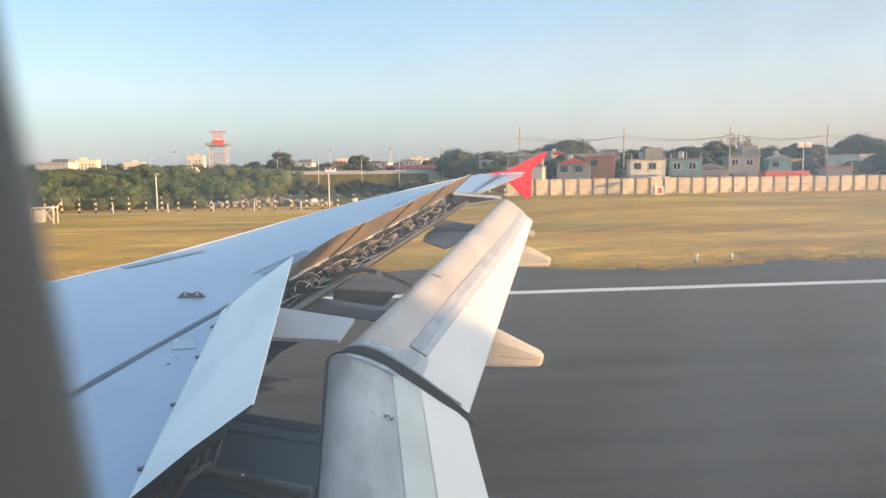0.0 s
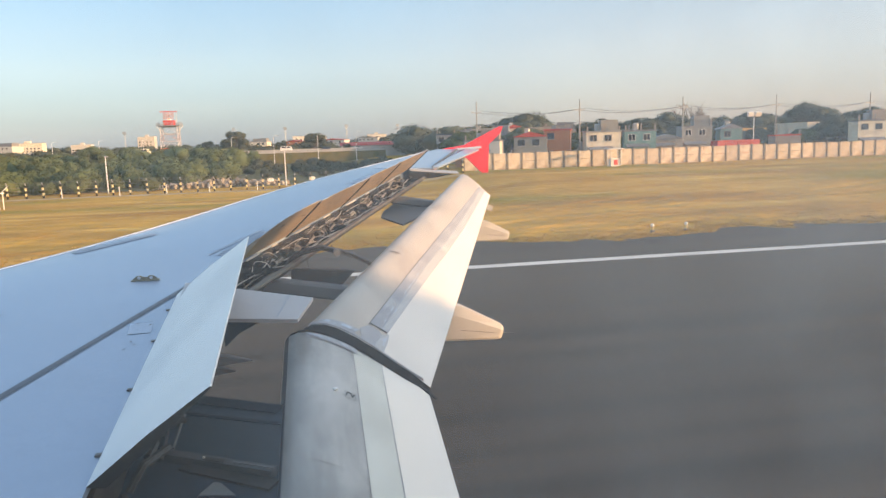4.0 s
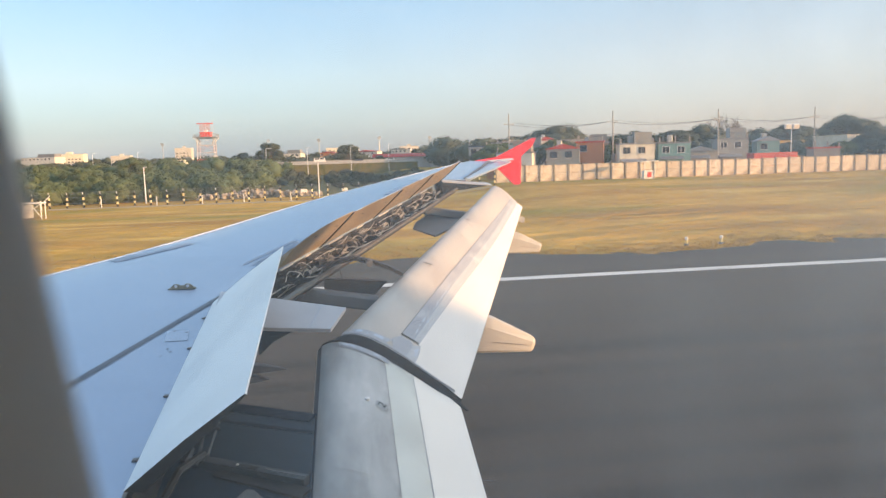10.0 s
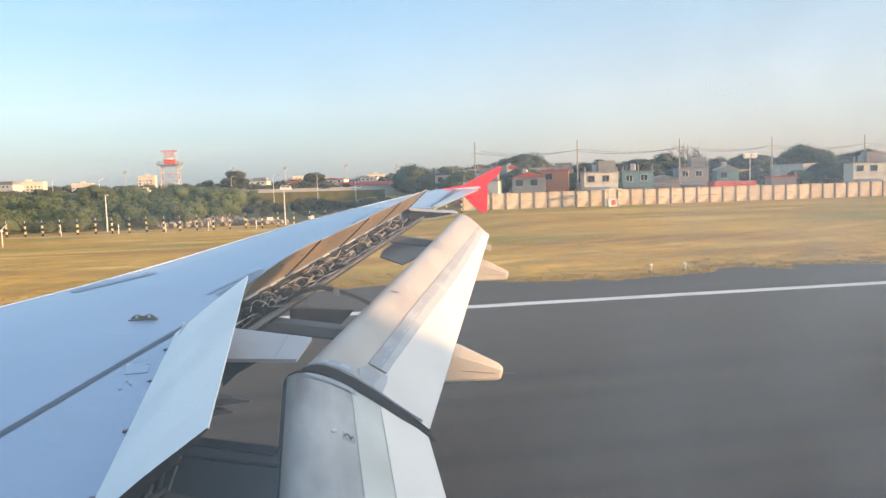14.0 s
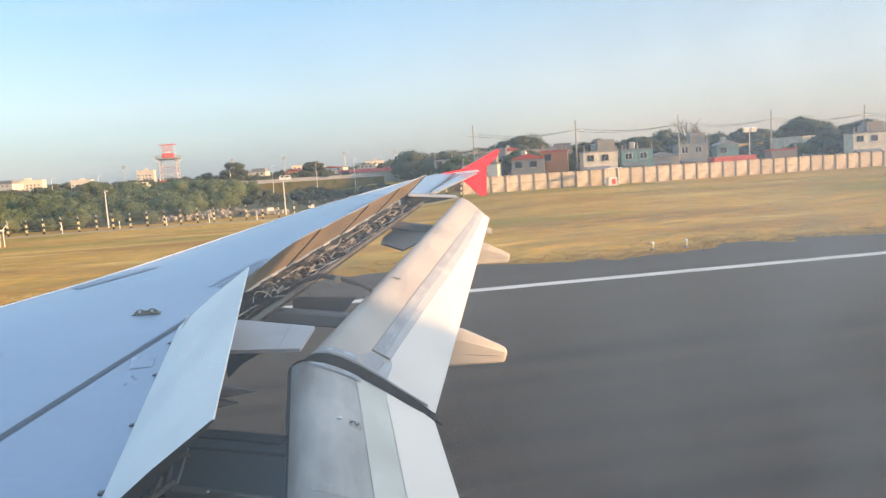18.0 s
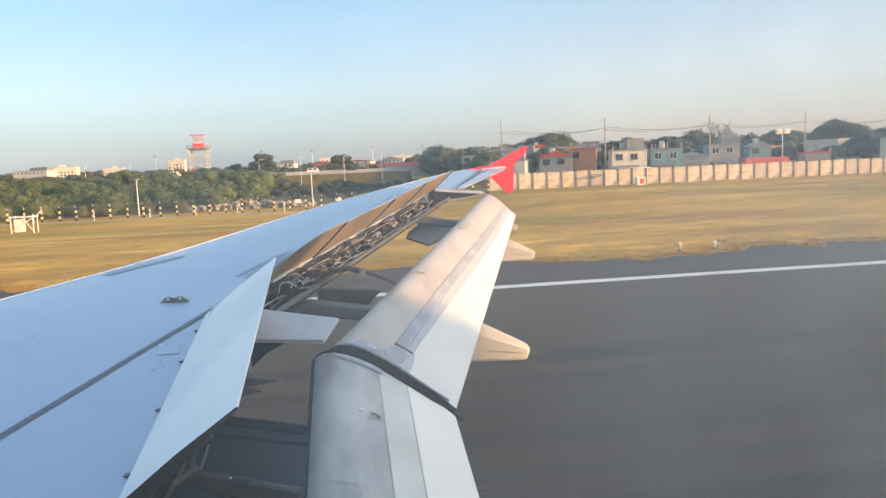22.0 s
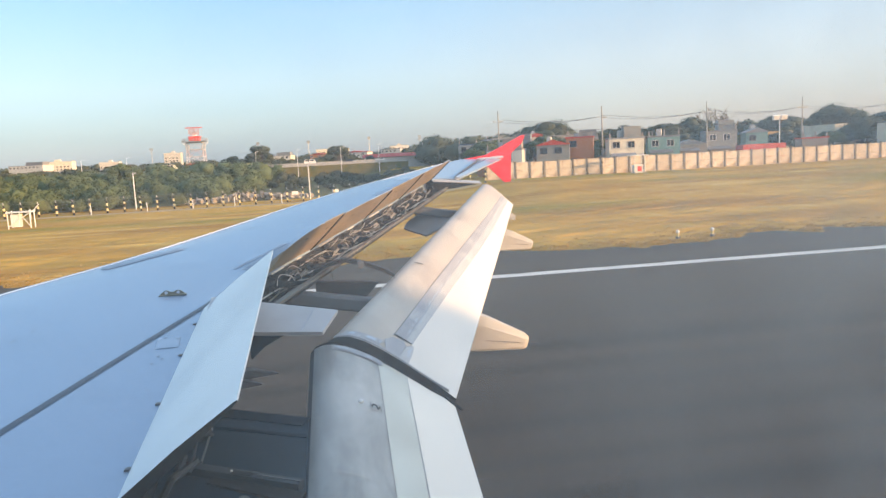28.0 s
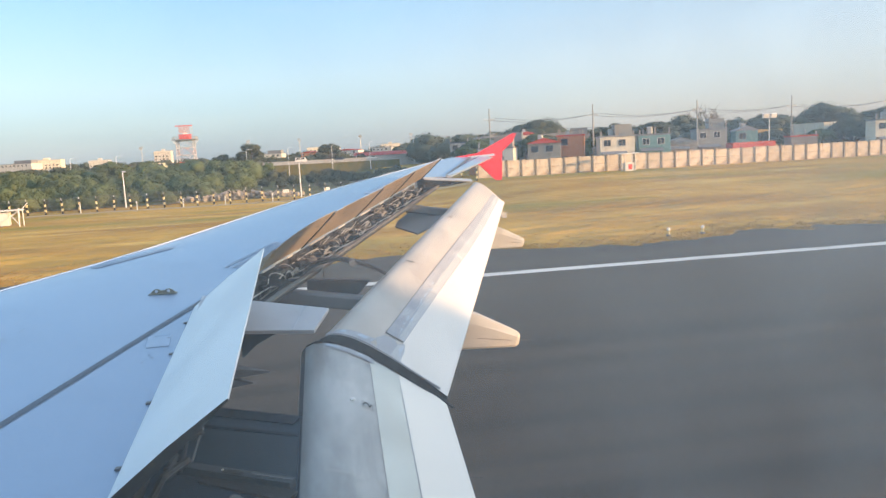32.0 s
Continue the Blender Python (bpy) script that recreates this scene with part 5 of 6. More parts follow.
tree(30, 150, 7.5, 3.6, "leafy tree among small houses", seed=46)
tree(106, 165, 11.5, 5.5, "round dark tree behind the wall", seed=19, low=0.3)
tree(133, 182, 14.0, 7.5, "broad dark tree behind the white building", seed=20)
tree(158, 190, 13.5, 7.0, "broad dark tree behind the white building", seed=21)
tree(122, 190, 12.0, 6.0, "dark tree behind the ochre building", seed=22)
rnd = random.Random(64)
for k in range(15):
    x, h = 29 + 8.2 * k + rnd.uniform(-2.5, 2.5), rnd.uniform(6.0, 8.8)
    tree(x, rnd.uniform(133, 139), h, h * rnd.uniform(0.38, 0.52), rnd.choice(("leafy tree crowded among the shacks", "muted dark tree behind the shacks", "bushy green tree between two roofs")), rnd.choice((LEAF, LEAF_DARK)), seed=100 + k, low=0.28)
for x, y, h, s in ((-95, 150, 6.5, 23), (-72, 160, 7.0, 24), (-20, 158, 6.5, 25), (-118, 175, 8.5, 26), (-50, 185, 8.0, 27)):
    tree(x, y, h, h * 0.42, "small leafy tree rising from the scrub", LEAF, seed=s, low=0.25)

# ---- buildings ----
STUCCO = material("cream_stucco", (0.74, 0.67, 0.54), 0.85, 0, 0.06, 0.5, 8, dirt=(0.55, 0.49, 0.40))
OCHRE = material("ochre_stucco", (0.62, 0.37, 0.13), 0.85, 0, 0.06, 0.5, 8)
GREY_SHEET = material("grey_metal_sheet", (0.30, 0.29, 0.27), 0.6, 0.2, 0.12, 0.5, 8)
DARK_SHEET = material("dark_blue_sheet", (0.06, 0.08, 0.12), 0.6, 0.1, 0.12, 0.5, 8)
ROOF_RED = material("red_roof_sheet", (0.50, 0.07, 0.05), 0.6, 0, 0.12, 0.5, 8, each=0.15)
ROOF_GREY = material("grey_roof_sheet", (0.26, 0.26, 0.27), 0.6, 0.1, 0.15, 0.5, 8, each=0.2)
PLASTER = material("pale_plaster", (0.56, 0.53, 0.48), 0.85, 0, 0.08, 0.5, 8, each=0.15)
BRICKISH = material("bare_hollow_block", (0.34, 0.29, 0.25), 0.9, 0, 0.15, 0.6, 8, each=0.2)
ORANGE = material("orange_paint", (0.50, 0.22, 0.11), 0.8, 0, 0.08, 0.5, 8, each=0.1)
GLASS_DARK = material("dark_window", (0.045, 0.05, 0.06), 0.25, 0, 0.1, 1, 8)
YELLOW = material("yellow_paint", (0.62, 0.49, 0.19), 0.7, 0, 0.08, 0.6, 8)
TOWER_RED = material("tower_red_paint", (0.68, 0.07, 0.045), 0.6, 0, 0.08, 1, 10)
TOWER_WHITE = material("tower_white_paint", (0.78, 0.75, 0.70), 0.6, 0, 0.08, 1, 10)
PALE_CONCRETE = material("pale_concrete", (0.40, 0.39, 0.37), 0.85, 0, 0.12, 0.4, 6)
PALE_YELLOW = material("pale_yellow_paint", (0.72, 0.66, 0.42), 0.7, 0, 0.08, 0.6, 8)
TEAL = material("faded_teal_paint", (0.20, 0.33, 0.32), 0.8, 0, 0.12, 0.5, 8, each=0.1)
TOWER_FADED = material("faded_white_paint", (0.58, 0.52, 0.48), 0.6, 0, 0.12, 1, 10)
TOWER_PALE = material("faded_red_paint", (0.55, 0.33, 0.30), 0.6, 0, 0.1, 1, 10)
STEEL = material("galvanised_steel", (0.45, 0.44, 0.42), 0.5, 0.5, 0.1, 2, 20)
POLE_GREY = material("concrete_pole", (0.36, 0.34, 0.31), 0.85, 0, 0.1, 1, 10)
CABLE = material("black_cable", (0.05, 0.05, 0.05), 0.7)
RUBBLE = material("pale_rubble", (0.36, 0.31, 0.25), 0.9, 0, 0.15, 0.6, 6, isle=0.3)


def cuboid(name, owner, x0, x1, y0, y1, z0, z1, mat, label="", bevel=0.0):
    bm = B()
    box(bm, ((x0 + x1) / 2, (y0 + y1) / 2, (z0 + z1) / 2), (x1 - x0, y1 - y0, z1 - z0), bevel=bevel)
    return part(name, bm, mat, owner, label)


def window(owner, x, z, w=1.0, h=1.15, y=0.0, frame_mat=None):
    """A window in a wall that faces the runway: recessed pane, frame and sill."""
    bm = B()
    for a, b, c, d in ((-w / 2 - 0.06, -w / 2, -h / 2, h / 2), (w / 2, w / 2 + 0.06, -h / 2, h / 2), (-w / 2 - 0.06, w / 2 + 0.06, h / 2, h / 2 + 0.06), (-0.03, 0.03, -h / 2, h / 2)):
        box(bm, ((a + b) / 2, -0.03, (c + d) / 2), (b - a, 0.10, d - c))
    win = link("window", bm, frame_mat or TOWER_WHITE, owner)
    win.matrix_basis = Matrix.Translation((x, y, z))
    pane = cuboid("pane", win, -w / 2, w / 2, -0.012, 0.03, -h / 2, h / 2, GLASS_DARK)
    sill = cuboid("sill", win, -w / 2 - 0.1, w / 2 + 0.1, -0.14, 0.03, -h / 2 - 0.09, -h / 2, PLASTER)
    return win, pane, sill


def more_window(owner, sample, x, z, y=0.0):
    win, pane, sill = sample
    w = share("window", win, owner, Matrix.Translation((x, y, z)))
    share("pane", pane, w, Matrix())
    share("sill", sill, w, Matrix())


# long white two-storey building
LX, LY, LL = 101.0, 138.0, 96.0
long_house = thing("long_building", (LX, LY, 0), "long cream two-storey building with many small windows", "building")
cuboid("wall", long_house, 0, LL, 0, 11, 0, 6.3, STUCCO)
cuboid("roof", long_house, -0.15, LL + 0.15, -0.12, 11.1, 6.304, 6.5, STUCCO, "flat parapet roof")
cuboid("ledge", long_house, 0, LL, -0.08, -0.003, 3.05, 3.17, PLASTER)
sample = window(long_house, 1.6, 1.7)
for k in range(0, 31):
    for z in (1.7, 4.75):
        if (k, z) != (0, 1.7) and (k * 7 + int(z)) % 11:
            more_window(long_house, sample, 1.6 + 3.05 * k + 0.35 * math.sin(k * 2.2), z)
bm = B()
tube(bm, [(0, -0.09, 0), (0, -0.09, 6.2)], 0.05, 6)
down = link("downpipe", bm, BRICKISH, long_house)
down.matrix_basis = Matrix.Translation((3.1, 0, 0))
for k in range(1, 12):
    share("downpipe", down, long_house, Matrix.Translation((3.1 + 8.2 * k, 0, 0)))
bm = B()
box(bm, (0, -0.28, 0), (0.75, 0.5, 0.45), bevel=0.03)
unit = link("air_conditioner", bm, TOWER_WHITE, long_house)
unit.matrix_basis = Matrix.Translation((6.3, 0, 3.9))
for k in (3, 5, 6, 9, 12, 14, 17, 19, 22, 25, 28):
    share("air_conditioner", unit, long_house, Matrix.Translation((1.6 + 3.05 * k + 1.0, 0, 3.9 if k % 2 else 0.95)))

# ochre stepped building
ochre = thing("ochre_building", (88.5, 150, 0), "ochre stuccoed building with a stepped roofline", "building")
cuboid("wall", ochre, 0, 6.0, 0, 8, 0, 3.7, OCHRE)
cuboid("tower_wall", ochre, 5.2, 11.2, -0.05, 8.2, 0, 5.6, OCHRE)
cuboid("roof", ochre, -0.1, 5.15, -0.1, 8.1, 3.705, 3.85, OCHRE)
cuboid("parapet", ochre, 5.1, 11.3, -0.15, 8.3, 5.605, 5.75, OCHRE)
cuboid("door", ochre, 9.6, 10.5, -0.11, -0.02, 0, 2.6, YELLOW, "pale yellow door")
window(ochre, 7.6, 3.6, 0.8, 0.7, -0.055)

# grey warehouse
store = thing("warehouse", (42, 190, 0), "large grey sheet-metal warehouse with a dark blue door panel", "building")
cuboid("wall", store, 0, 33, 0, 16, 0, 7.8, GREY_SHEET)
cuboid("roof", store, -0.4, 33.4, -0.5, 16.4, 7.805, 8.1, ROOF_GREY)
cuboid("panel", store, 7.5, 13.0, -0.12, -0.004, 3.4, 7.2, DARK_SHEET, "dark blue panel")
for k in range(17):
    cuboid("rib", store, 1 + 2 * k, 1.12 + 2 * k, -0.06, -0.003, 0, 7.7, GREY_SHEET)


# small town houses
def house(x, y, w, d, h, wall_mat, roof_mat, label, storeys=1, pitched=True, seed=0):
    rnd = random.Random(seed)
    root = thing("house", pose(x, y, 0, 0, 0, rnd.uniform(-24, -9)), label, "house", "small town houses")
    cuboid("wall", root, 0, w, 0, d, 0, h, wall_mat)
    bm = B()
    if pitched:
        rise = 0.9
        loft(bm, [[Vector((-0.3, yy, h + 0.004)), Vector((w / 2, yy, h + rise)), Vector((w + 0.3, yy, h + 0.004))] for yy in (-0.4, d + 0.3)])
    else:
        box(bm, (w / 2, d / 2, h + 0.13), (w + 0.3, d + 0.3, 0.25))
    part("roof", bm, roof_mat, root)
    sample = None
    for s in range(storeys):
        for i in range(max(1, int(w / 2.6))):
            xx = 1.2 + 2.5 * i
            if xx < w - 0.7:
                zz = h - 1.0 - (storeys - 1 - s) * h / storeys
                if sample is None:
                    sample = window(root, xx, zz, 1.1, 1.0, frame_mat=rnd.choice((TOWER_WHITE, BRICKISH, DARK_SHEET)))
                elif rnd.random() < 0.8:
                    more_window(root, sample, xx, zz)
    if h > 3.2:
        cuboid("door", root, w - 1.1, w - 0.3, -0.06, -0.003, 0, 2.0, DARK_SHEET)
    # lean-to roof on posts, an upper parapet or an unfinished wall, a wash line
    if rnd.random() < 0.6:
        bm = B()
        loft(bm, [[Vector((x, yy, z)) for yy, z in ((-1.7, 2.35 + 0.25 * storeys), (0.02, 2.85 + 0.25 * storeys), (0.02, 2.90 + 0.25 * storeys), (-1.7, 2.41 + 0.25 * storeys))] for x in (0.2, w * 0.75)])
        part("lean_to", bm, roof_mat, root, "lean-to roof of metal sheet")
        for x in (0.3, w * 0.7):
            cuboid("post", root, x, x + 0.1, -1.6, -1.5, 0, 2.36 + 0.25 * storeys, BRICKISH)
    if not pitched:
        for x in (0.1, w * 0.5, w - 0.3):
            cuboid("column_stub", root, x, x + 0.22, 0.1, 0.32, h + 0.256, h + 0.9 + 0.5 * rnd.random(), BRICKISH)
        if rnd.random() < 0.6:
            cuboid("roof_shelter", root, w * 0.45, w * 0.95, d * 0.2, d * 0.8, h + 0.262, h + 2.1, rnd.choice((ROOF_GREY, BRICKISH, GREY_SHEET)), "shelter on the roof")
    if rnd.random() < 0.5:
        cuboid("water_tank", root, w * 0.3, w * 0.3 + 0.9, d * 0.4, d * 0.4 + 0.9, h + 0.26, h + 1.5, STEEL, "rooftop water tank", 0.12)
    return root


HOUSES = ((33, 142, 5.5, 6, 5.6, PLASTER, ROOF_GREY, "pale plastered house with grey roof", 2, False), (39.5, 146, 5, 6, 4.6, BRICKISH, ROOF_RED, "unplastered block house with red roof", 1, True),
          (45.5, 140, 4.2, 5, 6.4, ORANGE, ROOF_GREY, "orange two-storey house behind the wall", 2, False), (50.5, 150, 7, 6, 4.2, PLASTER, ROOF_GREY, "low pale house behind the wall", 1, True),
          (58.5, 142, 5, 6, 5.8, BRICKISH, ROOF_GREY, "grey block house behind the wall", 2, False), (64, 155, 7, 6, 4.8, YELLOW, ROOF_RED, "yellow house with red roof", 1, True),
          (36, 172, 7, 6, 7.2, PLASTER, ROOF_GREY, "tall pale house behind the wall", 2, False), (46, 176, 6, 6, 7.6, STUCCO, ROOF_RED, "tall cream house behind the wall", 2, True), (55, 172, 8, 6, 6.6, BRICKISH, ROOF_GREY, "broad block house behind the wall", 2, False),
          (78, 150, 5, 5, 4.6, PLASTER, ROOF_GREY, "small pale house beside the trees", 1, True), (26.5, 136, 4.5, 5, 4.4, ORANGE, ROOF_GREY, "small orange house beside the wall", 1, True), (52.5, 133, 4.5, 5, 4.2, STUCCO, ROOF_GREY, "small cream house beside the wall", 1, True),
          (70, 140, 4.5, 5, 4.0, PLASTER, ROOF_GREY, "small pale house behind the wall", 1, True), (28, 165, 8, 7, 6.4, GREY_SHEET, DARK_SHEET, "dark sheet-metal house behind the wall", 2, False))
for k, h in enumerate(HOUSES):
    house(*h, seed=k + 3)
# low sheds and shacks crowded behind the wall
rnd = random.Random(52)
x = 26.0
while x < 150:
    w = rnd.uniform(3.2, 6.2)
    k = rnd.randrange(9)
    mat, words = ((PLASTER, "pale plastered"), (BRICKISH, "grey block"), (GREY_SHEET, "grey sheet-metal"), (DARK_SHEET, "dark blue sheet-metal"), (ORANGE, "orange-painted"), (STUCCO, "cream"), (TEAL, "faded teal"), (BRICKISH, "bare block"), (YELLOW, "yellow"))[k]
    roof, tone = ((ROOF_GREY, "grey"), (ROOF_RED, "red"), (ROOF_GREY, "grey"))[rnd.randrange(3)]
    if not 84 < x < 98:
        house(x, rnd.uniform(120.5, 129), w, rnd.uniform(3.5, 5), rnd.uniform(3.4, 6.6), mat, roof, "%s shack with %s roof close behind the wall" % (words, tone), rnd.choice((1, 2)), rnd.random() < 0.22, seed=rnd.randrange(999))
    x += w + rnd.uniform(0.3, 2.6)
FAR_HOUSES = ((6, 420, 14, 8, 8.6, PLASTER, ROOF_RED, "far pale house with red roof", 2, True), (28, 440, 12, 8, 9.5, PLASTER, ROOF_GREY, "far white house among trees", 2, False), (-40, 445, 16, 8, 9.0, STUCCO, ROOF_GREY, "far cream house among trees", 2, False),
              (52, 430, 10, 8, 9.6, STUCCO, ROOF_RED, "far cream house with red roof", 2, True), (-190, 470, 22, 10, 11.0, PLASTER, ROOF_GREY, "far white apartment block", 3, False), (-14, 460, 10, 8, 8.8, ORANGE, ROOF_RED, "far orange house among trees", 2, True))
for k, h in enumerate(FAR_HOUSES):
    house(*h, seed=k + 31)
shed = thing("long_shed", (14, 340, 0), "long low shed with a bright red roof", "shed")
cuboid("wall", shed, 0, 30, 0, 8, 0, 5.0, PLASTER)
bm = B()
loft(bm, [[Vector((x, -0.6, 5.0)), Vector((x, 4, 6.6)), Vector((x, 8.6, 5.0))] for x in (-0.6, 30.6)])
part("roof", bm, ROOF_RED, shed, "bright red pitched roof")

# embanked road in the distance, with lamps
bank = thing("trim", (0, 300, 0), "pale embanked road with concrete barrier", "road", kind="structure")
cuboid("embankment", bank, -420, 30, 0, 26, FIELD_LOW, 3.1, SCRUB_GROUND)
cuboid("carriageway", bank, -420, 30, 0.1, 26, 3.104, 3.25, GREY_SHEET, "pale grey carriageway")
cuboid("barrier", bank, -420, 30, -0.2, 0.096, 2.9, 3.9, PALE_CONCRETE, "pale concrete barrier")
cuboid("barrier", bank, -420, 30, 26.1, 26.4, FIELD_LOW, 4.3, PALE_CONCRETE, "pale concrete barrier")


def street_lamp(x, y, h, base=0.0):
    root = thing("street_lamp", (x, y, base), "tall thin white street lamp", "lamp post", "street lamps")
    bm = B()
    tube(bm, [(0, 0, 0), (0, 0, h * 0.6), (0, 0, h)], 0.12, 6, 0.07)
    part("pole", bm, PIPE_WHITE, root)
    bm = B()
    tube(bm, [(0, 0, h), (0.9, 0, h + 0.25), (1.7, 0, h + 0.2)], 0.06, 6)
    part("arm", bm, PIPE_WHITE, root)
    bm = B()
    box(bm, (2.0, 0, h + 0.2), (0.8, 0.3, 0.14), bevel=0.04)
    part("lamp_head", bm, STEEL, root)
    return root


first = street_lamp(-95, 299, 10.8, FIELD_LOW)
for x, y in ((-78, 298), (-62, 297), (-30, 299), (-14, 298), (3, 297), (18, 298), (36, 299), (52, 298), (68, 297)):
    copy_thing(first, Matrix.Translation((x, y - 1.0 if x < 35 else y, ground_z(x, y))))
mast = thing("light_mast", (-30, 117, FIELD_LOW), "plain white mast behind the fence", "mast", "white masts")
bm = B()
tube(bm, [(0, 0, 0), (0, 0, 5.4)], 0.11, 7, 0.07)
part("pole", bm, PIPE_WHITE, mast)
bm = B()
box(bm, (0.15, 0, 5.45), (0.6, 0.2, 0.2), bevel=0.04)
part("head", bm, STEEL, mast)
for x in (-62, -4):
    copy_thing(mast, Matrix.Translation((x, 118, ground_z(x, 118))))


# vehicles standing on the far road
def vehicle(x, y, long, high, paint, label, category, boxy):
    root = thing(category, pose(x, y, 3.254, 0, 0, 0), label, category, "vehicles on the far road")
    bm = B()
    nose = 0.0 if boxy else 0.22
    loft(bm, [[Vector((fx * long, yy, z)) for fx, z in ((0.0, 0.35), (0.0, high * 0.62), (nose, high * 0.66), (nose + 0.06, high), (0.88, high), (0.97, high * 0.64), (1.0, high * 0.6), (1.0, 0.35))] for yy in (0, 1.75)])
    body = part("body", bm, paint, root)
    for a, b in ((nose + 0.10, 0.46), (0.52, 0.82)):
        cuboid("window", body, a * long, b * long, -0.02, 0.03, high * 0.68, high * 0.92, GLASS_DARK)
    for fx in (0.18, 0.80):
        for yy in (0.0, 1.55):
            bm = B()
            tube(bm, [(fx * long, yy - 0.02, 0.33), (fx * long, yy + 0.22, 0.33)], 0.33, 14)
            part("wheel", bm, RUBBER, root)


for row in ((-12, 309, 4.8, 2.3, TOWER_WHITE, "white van on the far embanked road", "van", True), (4, 311, 4.2, 1.5, DARK_SHEET, "dark blue car on the far embanked road", "car", False),
            (17, 308, 4.3, 1.5, PIPE_WHITE, "white car on the far embanked road", "car", False), (-70, 310, 7.5, 3.1, PALE_YELLOW, "pale yellow truck on the far embanked road", "truck", True)):
    vehicle(*row)

# far floodlight towers of a sports ground, and pale blocks on the skyline
lights = thing("floodlight_tower", (-60, 620, FIELD_LOW), "far slim floodlight tower above the trees", "floodlight tower", "floodlight towers")
bm = B()
tube(bm, [(0, 0, 0), (0, 0, 23)], 0.35, 6, 0.2)
part("pole", bm, STEEL, lights)
bm = B()
for k in range(3):
    box(bm, (0, -0.2, 22.2 + 0.8 * k), (3.0, 0.5, 0.55), bevel=0.05)
part("lamp_rack", bm, STEEL, lights)
for x, y in ((-20, 640), (30, 615), (-150, 650), (75, 640)):
    copy_thing(lights, Matrix.Translation((x, y, FIELD_LOW)))


def tower_block(x, y, w, h, mat, label):
    root = thing("apartment_block", (x, y, FIELD_LOW), label, "building", "far apartment blocks")
    cuboid("wall", root, 0, w, 0, 14, 0, h, mat)
    cuboid("roof", root, -0.4, w + 0.4, -0.4, 14.4, h + 0.004, h + 0.6, PLASTER)
    cuboid("stair_head", root, w * 0.4, w * 0.6, 5, 9, h + 0.604, h + 3.0, mat)
    sample = None
    for r in range(1, int(h / 3.1)):
        for k in range(int(w / 4)):
            if sample is None:
                sample = window(root, 2, 3.1 * r, 1.9, 1.5)
            else:
                more_window(root, sample, 2 + 4 * k, 3.1 * r)


for x, y, w, h, mat, label in ((-330, 900, 34, 21, STUCCO, "far cream apartment block on the skyline"), (-275, 930, 22, 18, PLASTER, "far pale block on the skyline"), (-190, 880, 18, 24, PLASTER, "far white block on the skyline"),
                               (-20, 905, 40, 20, STUCCO, "far cream apartment block above the trees"), (70, 920, 24, 20, PLASTER, "far white block above the trees")):
    tower_block(x, y, w, h, mat, label)

# pale yellow gantry by the far road
gantry = thing("gantry", (-34, 238, FIELD_LOW), "pale yellow gantry with three blank panels", "gantry")
for x in (0, 9.4):
    bm = B()
    tube(bm, [(x, 0, 0), (x, 0, 6.4)], 0.16, 6)
    part("leg", bm, YELLOW, gantry)
for z in (6.3, 4.3):
    bm = B()
    tube(bm, [(-0.2, 0, z), (9.6, 0, z)], 0.11, 6)
    part("rail", bm, YELLOW, gantry)
for k in range(3):
    cuboid("panel", gantry, 0.35 + 3.0 * k, 3.05 + 3.0 * k, -0.16, -0.04, 4.5, 6.1, PALE_YELLOW, "blank pale panel", 0.03)

# power poles with crossarms and sagging cables
def power_pole(x, y, h=11.6):
    root = thing("power_pole", (x, y, 0), "grey power pole with crossarm behind the wall", "power pole", "power poles")
    bm = B()
    tube(bm, [(0, 0, 0), (0, 0, h)], 0.17, 8, 0.10)
    part("pole", bm, POLE_GREY, root)
    bm = B()
    box(bm, (0, 0, h - 1.9), (1.9, 0.12, 0.12))
    arm = part("crossarm", bm, STEEL, root)
    for dx in (-0.8, 0.0, 0.8):
        bm = B()
        tube(bm, [(dx, 0, h - 1.84), (dx, 0, h - 1.6)], 0.05, 6)
        part("insulator", bm, TOWER_WHITE, arm)
    return root


POLES = (29, 48, 68, 87, 107, 127, 147, 167)
first = power_pole(POLES[0], 128)
for x in POLES[1:]:
    copy_thing(first, Matrix.Translation((x, 128, 0)))
lines = thing("power_cables", (0, 128, 0), "sagging black power cables between poles", "cables")
for z, dx in ((10.0, 0.8), (9.75, -0.8), (7.6, 0.0)):
    for a, b in zip(POLES, POLES[1:]):
        bm = B()
        tube(bm, [(a + (b - a) * k / 8 + (dx if k in (0, 8) else dx), 0.0, z - 0.75 * (1 - (2 * k / 8 - 1) ** 2)) for k in range(9)], 0.03, 4)
        part("cable", bm, CABLE, lines)

# floodlight mast by the bare tree
flood = thing("floodlight_mast", (80.5, 125, 0), "slim mast with two floodlights above the wall", "floodlight")
bm = B()
tube(bm, [(0, 0, 0), (0, 0, 7.6)], 0.12, 7, 0.08)
part("pole", bm, PIPE_WHITE, flood)
for dx in (-0.75, 0.75):
    bm = B()
    box(bm, (dx, -0.1, 8.0), (1.2, 0.5, 0.85), pose(0, 0, 0, 20, 0, 0), 0.08)
    part("floodlight", bm, TOWER_WHITE, flood, "pale floodlight housing")

# red and white lattice radar tower
tower = thing("radar_tower", (-46, 262, FIELD_LOW), "red and white lattice radar tower above the scrub", "tower")


def leg_half(z):
    return 3.0 - 0.4 * z / 14.6


